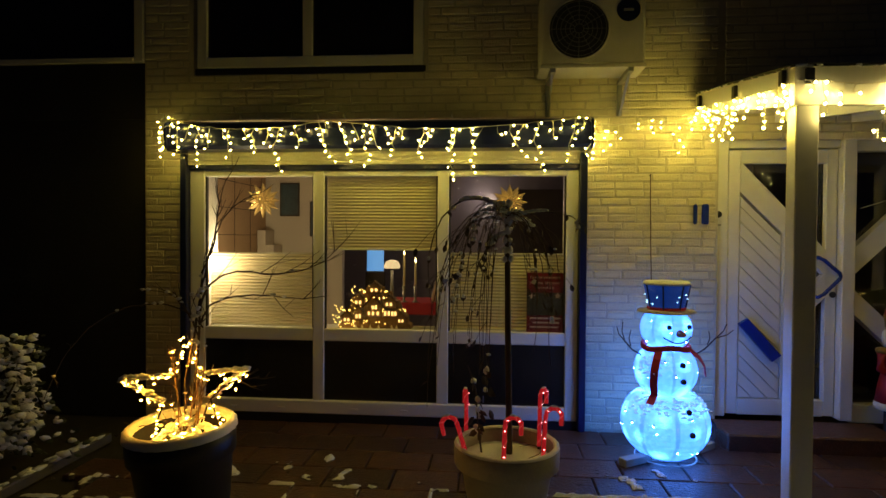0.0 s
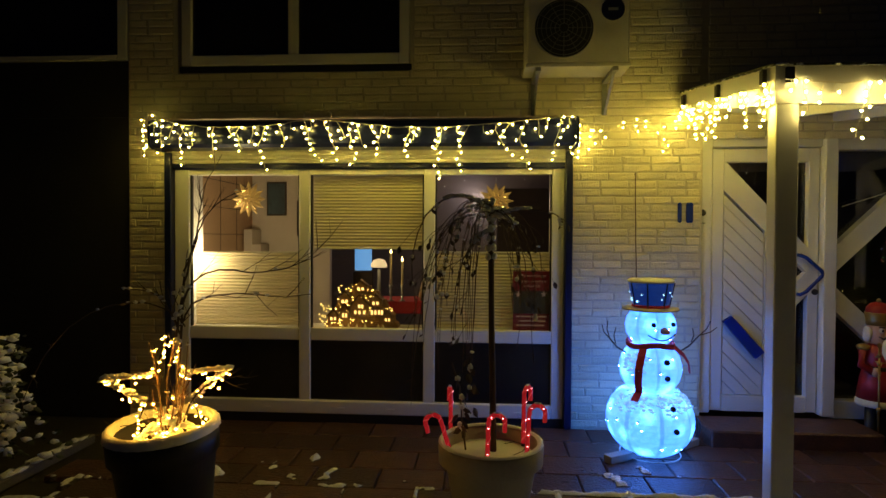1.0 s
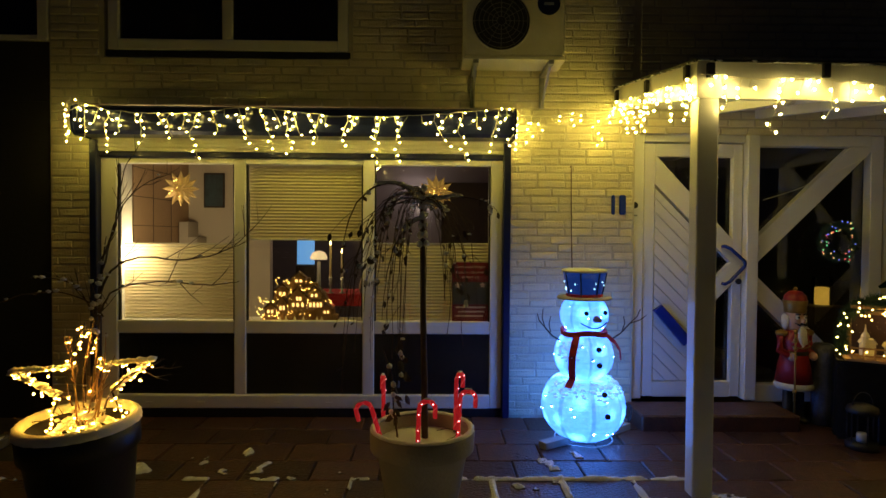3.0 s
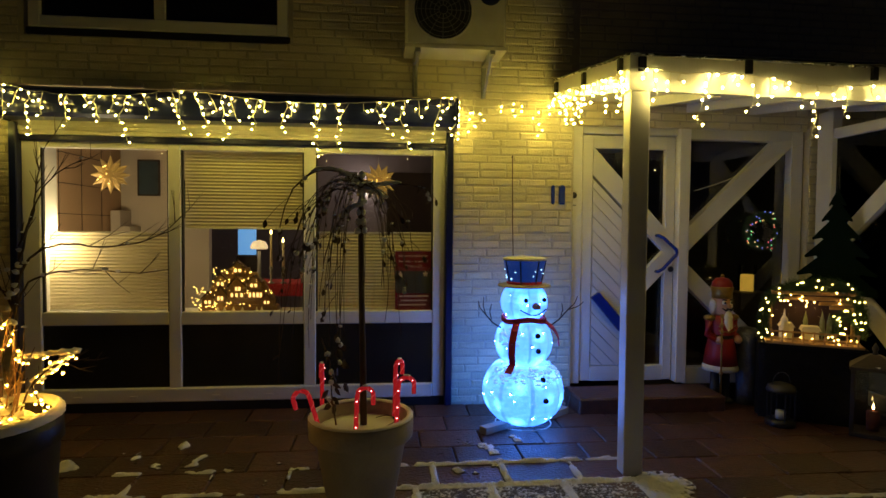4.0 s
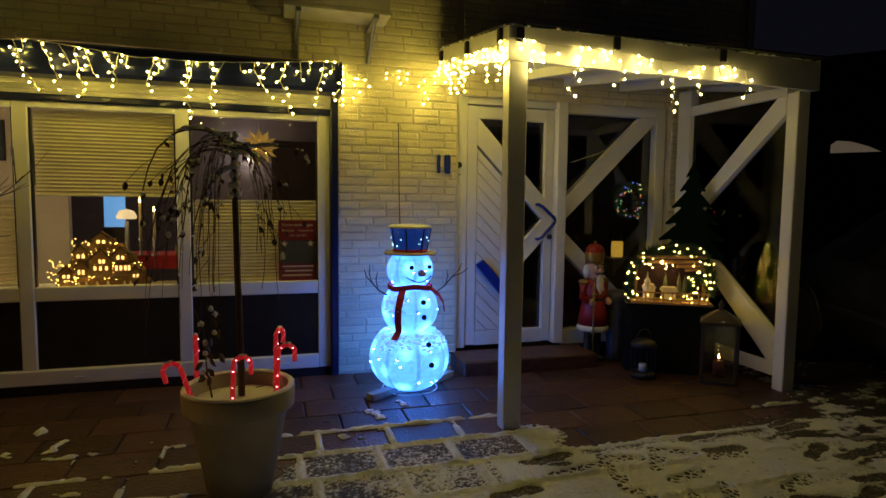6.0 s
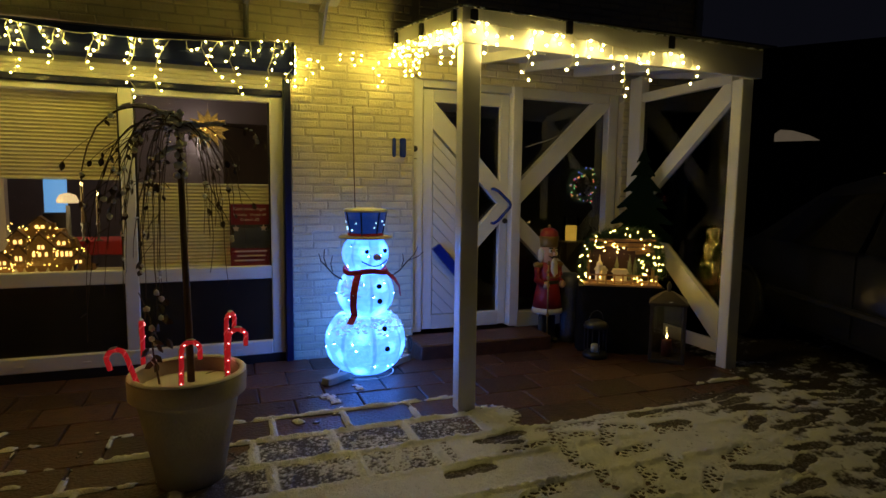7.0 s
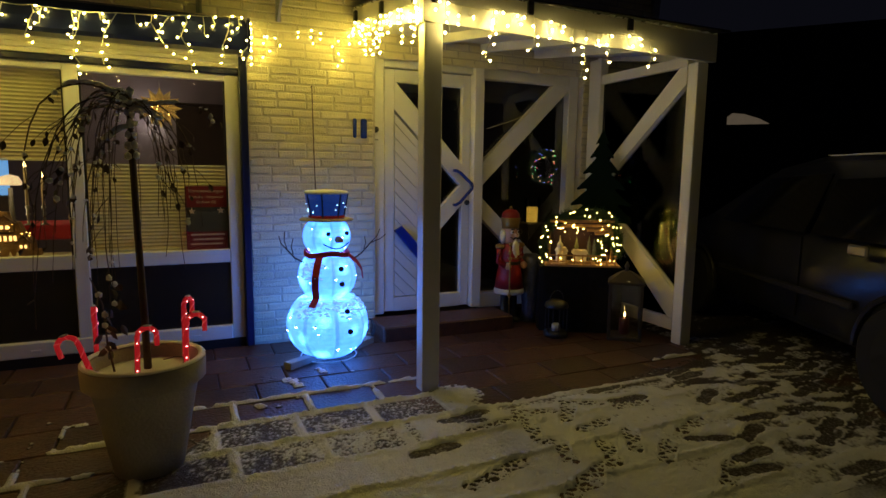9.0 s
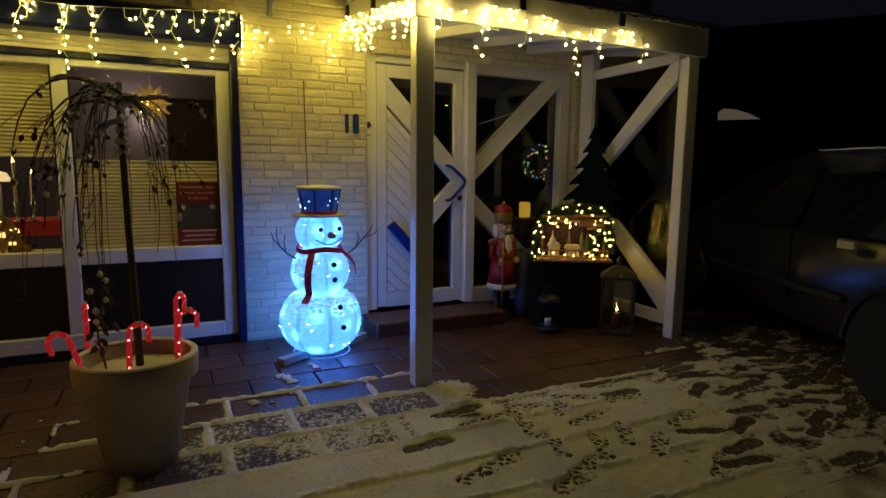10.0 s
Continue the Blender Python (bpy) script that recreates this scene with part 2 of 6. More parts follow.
prism(bm, [(1.65, 0.26), (1.72, 0.26), (1.72, 0.80), (1.72, 1.60), (1.65, 1.60)], 0.085, 0.14)
leaf.data = mesh_of("leaf", bm, WHITE)
part("band", prism(B(), [(1.33, 1.865), (1.955, 1.235), (1.968, 1.235), (1.968, 1.42), (1.345, 2.085), (1.33, 2.085)], 0.08, 0.138), WHITE, leaf)
part("band", prism(B(), [(1.7205, 0.80), (1.968, 1.06), (1.968, 1.233), (1.955, 1.233), (1.7205, 0.99)], 0.08, 0.138), WHITE, leaf)
field = [(1.338, 0.268), (1.642, 0.268), (1.642, 1.526), (1.338, 1.832)]
k = 0.45
while k < 3.6:
    q = clip(clip(field, 1, 1, k + 0.108), -1, -1, -k)
    if len(q) > 2:
        part("board", prism(B(), q, 0.096, 0.13), WHITE, leaf)
    k += 0.115
part("board_backing", box(B(), 1.331, 1.649, 0.128, 0.138, 0.2605, 1.7), BLACK, leaf)
p = part("pane", box(B(), 1.331, 1.967, 0.14, 0.146, 0.26, 2.085), PANE, door)
p.visible_shadow = False
# letter plate, handle, lock
bm = B()
prism(bm, [(1.33, 0.842), (1.396, 0.885), (1.645, 0.607), (1.578, 0.555)], 0.058, 0.096)
part("letter_plate", bm, BLUE, leaf, "slanted blue enamel letter plate")
bm = B()
tube(bm, [(1.89, 0.08, 1.365), (1.89, 0.035, 1.365), (1.93, 0.03, 1.345), (2.045, 0.03, 1.245), (2.05, 0.03, 1.225), (2.045, 0.03, 1.205), (1.93, 0.03, 1.085), (1.893, 0.035, 1.062), (1.893, 0.08, 1.062)], 0.014, 8)
part("door_handle", bm, BLUE, leaf, "blue arrow-shaped pull handle", True)
part("lock", lathe(B(), [(0.024, 0), (0.024, 0.01), (0.012, 0.014)], sides=14), BLACK, leaf).matrix_basis = pose(2.022, 0.084, 1.08, 90)
part("bell_push", lathe(B(), [(0.026, 0), (0.026, 0.012), (0.015, 0.018)], sides=14), BLACK, door).matrix_basis = pose(1.158, 0.058, 1.69, 90)
part("bell_bracket", box(B(), 1.139, 1.178, 0.045, 0.0595, 1.602, 1.614), METAL, door)

side = thing("window_3", (0, 0, 0), "white side window beside the door with slanted glazing bars", "window", kind="structure")
bm = B()
box(bm, 2.151, 3.085, 0.07, 0.16, 2.175, 2.28, 0.005)
box(bm, 2.151, 3.085, 0.07, 0.16, 0.10, 0.24, 0.005)
box(bm, 3.085, 3.19, 0.07, 0.16, 0.10, 2.28, 0.005)
part("window_frame", bm, WHITE, side)
part("glazing_bar", prism(B(), [(2.151, 1.215), (3.084, 2.135), (3.084, 2.174), (2.92, 2.174), (2.151, 1.42)], 0.074, 0.15), WHITE, side)
part("glazing_bar", prism(B(), [(2.151, 1.14), (3.084, 0.25), (2.90, 0.245), (2.151, 0.955)], 0.074, 0.15), WHITE, side)
p = part("pane", box(B(), 2.152, 3.084, 0.152, 0.158, 0.24, 2.175), PANE, side)
p.visible_shadow = False

step = solid("door_step", box(B(), 1.09, 2.275, -0.362, 0.012, -0.03, 0.118, 0.012), PAVER, "low reddish-brown door step of concrete", "step", "structure")

# ---- porch ----
porch = thing("porch_canopy", (1.035, -1.405, 0.0), "white wooden porch canopy on two posts with a dusting of snow", "canopy")
bm = B()
box(bm, -0.062, 0.052, -0.05, 0.05, 0.0, 2.19, 0.006)
part("post", bm, WHITE, porch)
part("post", box(B(), 2.215, 2.325, 0.105, 0.205, 0.0, 2.19, 0.006), WHITE, porch)
# front beam, side beam, roof deck
bm = B()
prism(bm, [(-0.075, -0.055), (2.345, 0.058), (2.345, 0.088), (-0.075, -0.02)], 2.19, 2.385, "z")
part("front_fascia", bm, WHITE, porch)
bm = B()
prism(bm, [(-0.02, 2.19), (1.40, 2.46), (1.40, 2.60), (-0.02, 2.385)], -0.075, -0.045, "x")
part("side_fascia", bm, WHITE, porch)
bm = B()
prism(bm, [(0.088, 2.19), (1.40, 2.42), (1.40, 2.58), (0.088, 2.37)], 2.315, 2.345, "x")
part("side_fascia", bm, WHITE, porch)
bm = B()
prism(bm, [(0.085, 2.26), (1.40, 2.45), (1.40, 2.48), (0.085, 2.29)], -0.045, 2.31, "x")
part("soffit", bm, WHITE, porch)
for x in (0.5, 1.05, 1.6):
    part("rafter", prism(B(), [(0.085, 2.20), (1.40, 2.38), (1.40, 2.449), (0.085, 2.259)], x, x + 0.05, "x"), WHITE, porch)
bm = B()
prism(bm, [(-0.05, 2.387), (1.40, 2.602), (1.40, 2.615), (-0.05, 2.398)], -0.078, 2.35, "x")
part("roof_deck", bm, BLACK, porch)

random.seed(17)
bm = B()
for i in range(230):
    f = random.random()
    if i % 3:
        c = (-0.075 + 2.42 * f, -0.045 + 0.113 * f + random.uniform(-0.012, 0.012), 2.392)
    else:
        c = (-0.062 + random.uniform(-0.012, 0.012), -0.02 + 1.42 * f, 2.392 + 0.213 * f)
    blob(bm, c, random.uniform(0.006, 0.015), 1.6, 1.3, 0.55, 0.3)
tagged(part("snow_edge", bm, SNOW, porch, "thin snow along the roof edge", True), kind="stuff")

# screen at the far side of the porch
scr = thing("porch_screen", (3.24, -0.02, 0.0), "white-framed glass porch screen with slanted bars", "screen")
part("post", box(B(), 0.0, 0.09, -0.17, -0.005, 0.0, 2.40, 0.006), WHITE, scr)
bm = B()
box(bm, 0.01, 0.08, -1.178, -0.17, 2.17, 2.25, 0.005)
part("rail", bm, WHITE, scr)
part("rail", box(B(), 0.01, 0.08, -1.178, -0.17, 0.10, 0.20, 0.005), WHITE, scr)
part("bar", prism(B(), [(-0.171, 1.19), (-0.171, 1.33), (-1.10, 2.169), (-1.177, 2.169), (-1.177, 2.04)], 0.012, 0.07, "x"), WHITE, scr)
part("bar", prism(B(), [(-0.171, 1.185), (-0.171, 1.06), (-1.13, 0.201), (-1.177, 0.201), (-1.177, 0.42)], 0.014, 0.068, "x"), WHITE, scr)
p = part("pane", box(B(), 0.045, 0.05, -1.178, -0.171, 0.201, 2.169), PANE, scr)
p.visible_shadow = False

# ---- rooms behind the glass ----
ROOMWALL = mat("room_plaster", (0.62, 0.56, 0.48), (0.55, 0.49, 0.41), 2, 0.9, 0.1, 60)
BACKWALL = mat("grey_plaster", (0.25, 0.21, 0.21), (0.19, 0.16, 0.16), 2, 0.9, 0.1, 60)
TERRA = mat("terracotta_wallpaper", (0.58, 0.40, 0.24), (0.50, 0.33, 0.19), 2, 0.8, 0.1, 60)
bm = B()
box(bm, -3.45, 3.35, 4.2, 4.35, -0.03, 2.6)
box(bm, 1.08, 1.16, 0.26, 4.2, -0.03, 2.6)
solid("wall_back", bm, BACKWALL, "dim grey plastered living-room wall", "wall", "structure")
solid("wall_side", box(B(), -3.45, -3.30, 0.26, 4.2, -0.03, 2.6), TERRA, "terracotta wallpapered living-room wall", "wall", "structure")
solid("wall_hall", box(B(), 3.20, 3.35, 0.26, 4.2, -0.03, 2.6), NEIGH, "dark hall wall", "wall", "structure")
solid("ceiling", box(B(), -3.45, 3.35, 0.26, 4.35, 2.60, 2.66), ROOMWALL, "plain white living-room ceiling", "ceiling", "structure")
solid("floor", box(B(), -3.29, 3.19, 0.26, 4.19, -0.03, 0.02), DARKWOOD, "dark wooden living-room floor", "floor", "structure")

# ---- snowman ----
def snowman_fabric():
    m = mat("self_glowing_fabric", (0.75, 0.85, 0.9), (0.6, 0.7, 0.8), 9, 0.8, 0.4, 60)
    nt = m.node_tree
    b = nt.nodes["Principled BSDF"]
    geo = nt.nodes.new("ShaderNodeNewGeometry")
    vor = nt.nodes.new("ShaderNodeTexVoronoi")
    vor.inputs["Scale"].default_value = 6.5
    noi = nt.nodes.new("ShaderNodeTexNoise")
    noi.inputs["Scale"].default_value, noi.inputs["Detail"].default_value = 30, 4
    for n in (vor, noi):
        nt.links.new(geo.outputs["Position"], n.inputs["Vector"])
    # Hot spots of the lights inside, put into the fabric's emission as Voronoi cells.
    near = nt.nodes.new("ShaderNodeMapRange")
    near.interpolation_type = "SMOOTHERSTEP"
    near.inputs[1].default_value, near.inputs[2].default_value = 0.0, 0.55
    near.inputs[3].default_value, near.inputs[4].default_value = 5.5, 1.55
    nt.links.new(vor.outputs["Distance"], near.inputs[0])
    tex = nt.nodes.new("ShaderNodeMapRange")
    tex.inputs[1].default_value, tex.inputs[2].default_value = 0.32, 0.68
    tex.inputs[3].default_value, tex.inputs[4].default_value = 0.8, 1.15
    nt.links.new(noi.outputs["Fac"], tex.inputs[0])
    # seams down the panels and wire hoops: dimmer lines put into the emission
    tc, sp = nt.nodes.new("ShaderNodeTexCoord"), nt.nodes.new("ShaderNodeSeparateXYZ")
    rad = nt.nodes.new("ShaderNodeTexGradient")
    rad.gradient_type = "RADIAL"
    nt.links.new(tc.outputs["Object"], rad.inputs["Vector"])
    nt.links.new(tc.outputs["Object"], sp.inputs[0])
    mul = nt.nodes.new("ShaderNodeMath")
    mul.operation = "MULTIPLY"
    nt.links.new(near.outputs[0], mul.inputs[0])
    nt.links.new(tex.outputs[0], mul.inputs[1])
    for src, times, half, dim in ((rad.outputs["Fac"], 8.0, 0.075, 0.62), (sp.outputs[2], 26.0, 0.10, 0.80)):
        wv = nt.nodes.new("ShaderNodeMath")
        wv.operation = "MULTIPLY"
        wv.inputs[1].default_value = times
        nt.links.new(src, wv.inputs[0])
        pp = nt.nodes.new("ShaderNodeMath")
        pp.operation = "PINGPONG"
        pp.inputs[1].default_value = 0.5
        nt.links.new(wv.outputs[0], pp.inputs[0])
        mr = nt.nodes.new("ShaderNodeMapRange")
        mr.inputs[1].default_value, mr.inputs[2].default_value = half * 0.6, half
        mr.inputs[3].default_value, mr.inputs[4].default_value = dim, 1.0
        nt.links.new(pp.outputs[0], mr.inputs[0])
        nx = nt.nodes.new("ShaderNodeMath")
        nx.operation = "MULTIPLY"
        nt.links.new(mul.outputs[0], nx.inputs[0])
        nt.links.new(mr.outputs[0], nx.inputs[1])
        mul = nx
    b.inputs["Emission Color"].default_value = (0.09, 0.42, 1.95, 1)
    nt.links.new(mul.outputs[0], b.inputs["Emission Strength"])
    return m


GLOW_FABRIC = snowman_fabric()
RED = mat("red_fabric", (0.60, 0.03, 0.05), (0.45, 0.02, 0.035), 12, 0.8, 0.4, 120)
COAL = mat("coal_felt", (0.008, 0.009, 0.015), None, rough=0.7)
CARROT = mat("carrot_cloth", (0.45, 0.16, 0.09), None, rough=0.7)
TWIG = mat("brown_twig", (0.10, 0.055, 0.035), (0.06, 0.034, 0.022), 20, 0.7)
# Glow of the hat's lights, put into the cloth's emission.
LUREX = mat("glowing_tinsel_cloth", (0.015, 0.06, 0.32), (0.01, 0.03, 0.2), 30, 0.35, 0.6, 120, emit=(0.01, 0.07, 0.5), power=0.26)
ICEBULB = mat("cold_led", (0.8, 0.9, 1), None, emit=(0.35, 0.75, 1.0), power=5.0)
FELT = mat("cream_felt", (0.6, 0.5, 0.36), (0.5, 0.42, 0.3), 12, 0.9, 0.3, 90)
SM = (0.615, -0.50, 0.0)
snowman = thing("lit_snowman", SM, "lit white wire-and-fabric snowman with blue top hat and red scarf", "snowman")


def sphere_prof(r, zc, rz, z0, z1, n=16, off=0.0):
    return [(r * math.sqrt(max(0.0, 1 - ((z - zc) / rz) ** 2)) + off, z) for z in [z0 + (z1 - z0) * i / n for i in range(n + 1)]]


def ribbed(prof, sides=64):
    bm = B()
    lathe(bm, prof, sides=sides)
    for v in bm.verts:
        a = math.atan2(v.co.y, v.co.x)
        k = 1 - 0.022 * abs(math.sin(a * 8 + 0.4)) ** 6 - 0.012 * abs(math.sin(v.co.z * 60)) ** 4
        v.co.x, v.co.y = v.co.x * k, v.co.y * k
    return bm


part("lower_body", ribbed(sphere_prof(0.295, 0.245, 0.262, 0.02, 0.44)), GLOW_FABRIC, snowman, smooth=True)
part("middle_body", ribbed(sphere_prof(0.208, 0.60, 0.20, 0.44, 0.755)), GLOW_FABRIC, snowman, smooth=True)
part("head", ribbed(sphere_prof(0.170, 0.885, 0.155, 0.755, 1.0)), GLOW_FABRIC, snowman, smooth=True)

# ---- icicle light strings ----
def bulb_mesh(name, r, material, length=1.7):
    bm = B()
    lathe(bm, [(r * 0.25, -r * length), (r * 0.85, -r * 0.6), (r, 0.15 * r)], sides=7)
    n = len(bm.faces)
    lathe(bm, [(r * 1.02, 0.16 * r), (r * 1.02, r * 0.5), (r * 0.7, r * 1.6)], sides=7)
    bm.faces.ensure_lookup_table()
    for f in bm.faces[n:]:
        f.material_index = 1
    me = mesh_of(name, bm, material, True)
    me.materials.append(SOCKET)
    return me


ICICLE_BULB = bulb_mesh("bulb", 0.0054, BULB, 1.6)
WALL_BULB = bulb_mesh("bulb", 0.0062, mat("soft_warm_led", (0.9, 0.85, 0.6), None, emit=WARM, power=66.0), 1.6)
FRONT_BULB = bulb_mesh("bulb", 0.0066, mat("dim_warm_led", (0.9, 0.85, 0.6), None, emit=(1.0, 0.77, 0.22), power=130.0), 1.6)
PORCH_BULB = bulb_mesh("bulb", 0.0074, mat("bright_warm_led", (0.9, 0.85, 0.6), None, emit=WARM, power=172.0), 1.4)


def scatter_bulbs(parent, spots, me, tilt=0.45):
    for p in spots:
        ob = new("bulb", me)
        ob.parent = parent
        ob.matrix_basis = Matrix.Translation(p) @ Euler((random.uniform(-tilt, tilt), random.uniform(-tilt, tilt), 0)).to_matrix().to_4x4()


def icicles(line, label, gap=0.155, lengths=(0.04, 0.14, 0.22, 0.1, 0.2), out=(0, -1, 0), dense=1.0, seed=1, me=None):
    """A string along points, with hanging strands of bulbs."""
    random.seed(seed)
    pts = [Vector(p) for p in line]
    t = thing("icicle_lights", pts[0], label, "string lights", "icicle light strings")
    o, out = pts[0], Vector(out)
    bm, spots = B(), []
    run = []
    for a, b in zip(pts, pts[1:]):
        n = max(2, int((b - a).length / 0.05))
        run += [a + (b - a) * (i / n) + Vector((0, 0, random.uniform(-0.006, 0.006))) for i in range(n)]
    run.append(pts[-1])
    tube(bm, [p - o for p in run], 0.0028, 5)
    dist, mark, k = 0.0, 0.02, 0
    for a, b in zip(run, run[1:]):
        dist += (b - a).length
        while mark < dist:
            along = (b - a).normalized()
            ln = lengths[k % len(lengths)] * random.uniform(0.8, 1.25)
            p = b.copy()
            strand, n = [p.copy()], max(1, int(ln * dense / 0.034))
            sway = random.uniform(-0.35, 0.35)
            for i in range(n):
                p = p + Vector((0, 0, -ln / n)) + along * (sway * ln / n + random.uniform(-0.027, 0.027)) + out * random.uniform(-0.004, 0.008)
                strand.append(p.copy())
                side = along * random.choice((-1, 1)) * random.uniform(0.012, 0.03) + out * random.uniform(0, 0.015)
                tip = p + side + Vector((0, 0, -0.008))
                tube(bm, [p - o, tip - o], 0.0022, 4)
                spots.append(tip - o)
            if len(strand) > 1:
                tube(bm, [q - o for q in strand], 0.0024, 4)
            if random.random() < 0.55:
                spots.append(b - o + along * 0.02 + out * 0.01 + Vector((0, 0, -0.01)))
            mark += gap * random.uniform(0.7, 1.3)
            k += 1
    part("wire", bm, WIRE, t)
    scatter_bulbs(t, spots, me or ICICLE_BULB)
    return t


FY = -0.268
icicles([(-3.13, -0.262, 2.34), (-3.02, FY, 2.378), (-2.86, FY, 2.345), (-2.6, FY, 2.318), (-2.2, FY, 2.325), (-1.85, FY, 2.375), (-1.55, FY, 2.345), (-1.2, FY, 2.312), (-0.8, FY, 2.31), (-0.5, FY, 2.325), (-0.2, FY, 2.352), (0.08, FY, 2.385), (0.175, -0.20, 2.385), (0.178, -0.06, 2.385)],
        "warm white icicle lights hung along the navy awning cassette", 0.092, (0.06, 0.22, 0.11, 0.31, 0.13, 0.05, 0.26), dense=0.8, seed=3)
icicles([(-3.05, -0.26, 2.40), (-3.10, -0.25, 2.425), (-3.17, -0.24, 2.40), (-3.20, -0.2, 2.34), (-3.21, -0.18, 2.26), (-3.18, -0.2, 2.20), (-3.15, -0.22, 2.26)], "loose warm white light string bunched at the end of the cassette", 0.08, (0.05, 0.1, 0.03), seed=5)
icicles([(0.175, -0.06, 2.395), (0.30, -0.055, 2.37), (0.45, -0.055, 2.37), (0.6, -0.055, 2.40), (0.8, -0.055, 2.40), (0.97, -0.055, 2.43), (1.04, -0.05, 2.46)], "warm white icicle lights sagging across the brick wall", 0.095, (0.05, 0.2, 0.08, 0.03, 0.12), dense=0.8, seed=7, me=WALL_BULB)
icicles([(0.955, -0.05, 2.50), (0.945, -0.5, 2.42), (0.945, -0.9, 2.36), (0.945, -1.25, 2.315), (0.945, -1.44, 2.31)], "bright warm white icicle lights along the side of the porch canopy", 0.10, (0.08, 0.2, 0.12, 0.26, 0.1), (-1, 0, 0), 1.0, seed=9, me=PORCH_BULB)
icicles([(0.97, -1.485, 2.31), (1.25, -1.475, 2.29), (1.6, -1.458, 2.30), (1.9, -1.444, 2.275), (2.2, -1.43, 2.265), (2.5, -1.416, 2.275), (2.72, -1.406, 2.265)], "warm white icicle lights along the front of the porch canopy", 0.098, (0.05, 0.20, 0.08, 0.04, 0.15, 0.26, 0.06), (0, -1, 0), 0.75, seed=11, me=FRONT_BULB)
CLIP = mat("black_clip", (0.01, 0.01, 0.01), None, rough=0.4)
for p in ((1.03, -1.466, 2.335), (1.68, -1.436, 2.35), (2.5, -1.398, 2.35)):
    g = thing("gutter_clip", p, "black plastic clip holding the light string on the canopy", "clip", "light string clips")
    part("clip_body", box(B(), -0.022, 0.022, -0.012, 0.008, -0.04, 0.04, 0.004), CLIP, g)
for p in ((0.945, -1.36, 2.35), (0.945, -0.75, 2.43), (0.945, -0.12, 2.52)):
    g = thing("gutter_clip", p, "black plastic clip holding the light string on the canopy", "clip", "light string clips")
    part("clip_body", box(B(), -0.012, 0.012, -0.022, 0.022, -0.04, 0.04, 0.004), CLIP, g)

# ---- snowman: face, hat, scarf, arms, feet ----
FACE = radians(-74)
BODY = ((0.295, 0.245, 0.262), (0.208, 0.60, 0.20), (0.170, 0.885, 0.155))


def on_body(k, az, z, off=0.0):
    r, zc, rz = BODY[k]
    q = r * math.sqrt(max(0.0, 1 - ((z - zc) / rz) ** 2)) + off
    return Vector((q * math.cos(FACE + radians(az)), q * math.sin(FACE + radians(az)), z))


for az in (-25, 25):
    part("eye", blob(B(), on_body(2, az, 0.912, 0.004), 0.017, rough=0.02, sub=2), COAL, snowman, smooth=True)
nose = B()
p = on_body(2, -1, 0.872)
d = Vector((math.cos(FACE), math.sin(FACE), -0.05)).normalized()
tube(nose, [p - d * 0.01, p + d * 0.012, p + d * 0.03, p + d * 0.045, p + d * 0.052], 0.027, 12, 0.011)
part("nose", nose, CARROT, snowman, "soft orange cloth nose", True)
part("mouth", tube(B(), [on_body(2, a, 0.838 - 0.034 * math.cos(radians(a * 2.6)), 0.003) for a in range(-38, 39, 4)], 0.0045, 6), COAL, snowman)
for k, z in ((1, 0.668), (1, 0.563), (0, 0.375), (0, 0.24)):
    part("button", blob(B(), on_body(k, 0 if k else 2, z, 0.004), 0.020, rough=0.03, sub=2), COAL, snowman, smooth=True)
scarf = B()
ring = [(0.152 * math.cos(a), 0.152 * math.sin(a), 0.762 + 0.01 * math.sin(a * 3)) for a in [6.28319 * i / 28 for i in range(28)]]
for dz in (-0.008, 0.008):
    tube(scarf, [(x, y, z + dz) for x, y, z in ring], 0.012, 6, closed=True)
part("scarf", scarf, RED, snowman, smooth=True)


def ribbon(pts, w, thick=0.008):
    """A flat cloth band along points, its width lying across the line, seen from the front."""
    bm = B()
    pts = [Vector(p) for p in pts]
    rows = []
    for i, p in enumerate(pts):
        d = (pts[min(i + 1, len(pts) - 1)] - pts[max(i - 1, 0)]).normalized()
        n = Vector((p.x, p.y, 0.02)).normalized()
        u = d.cross(n).normalized() * w / 2
        rows.append([bm.verts.new(q) for q in (p - u, p + u, p + u + n * thick, p - u + n * thick)])
    for a, b in zip(rows, rows[1:]):
        for k in range(4):
            bm.faces.new((a[k], a[(k + 1) % 4], b[(k + 1) % 4], b[k]))
    bm.faces.new(rows[0])
    bm.faces.new(rows[-1][::-1])
    return bm


part("scarf_end", ribbon([on_body(2, -48, 0.77, 0.02), on_body(1, -48, 0.70, 0.015), on_body(1, -50, 0.62, 0.012), on_body(1, -52, 0.53, 0.012), on_body(1, -54, 0.46, 0.03), on_body(0, -54, 0.41, 0.02)], 0.05), RED, snowman)
part("scarf_end", ribbon([on_body(2, 40, 0.77, 0.02), on_body(1, 52, 0.70, 0.03), on_body(1, 60, 0.64, 0.04), on_body(1, 66, 0.575, 0.045)], 0.04), RED, snowman)
hat = part("hat", lathe(B(), [(0.118, 1.012), (0.122, 1.05), (0.138, 1.12), (0.150, 1.185)], sides=40), LUREX, snowman, "blue tinsel top hat, glow of its lights put into the cloth", True)
part("brim", lathe(B(), [(0.09, 1.000), (0.187, 0.996), (0.192, 1.003), (0.187, 1.011), (0.118, 1.014)], sides=40), FELT, hat, smooth=True)
part("hat_band", lathe(B(), [(0.121, 1.014), (0.126, 1.018), (0.1265, 1.030), (0.121, 1.034)], sides=40, cap=False), RED, hat)
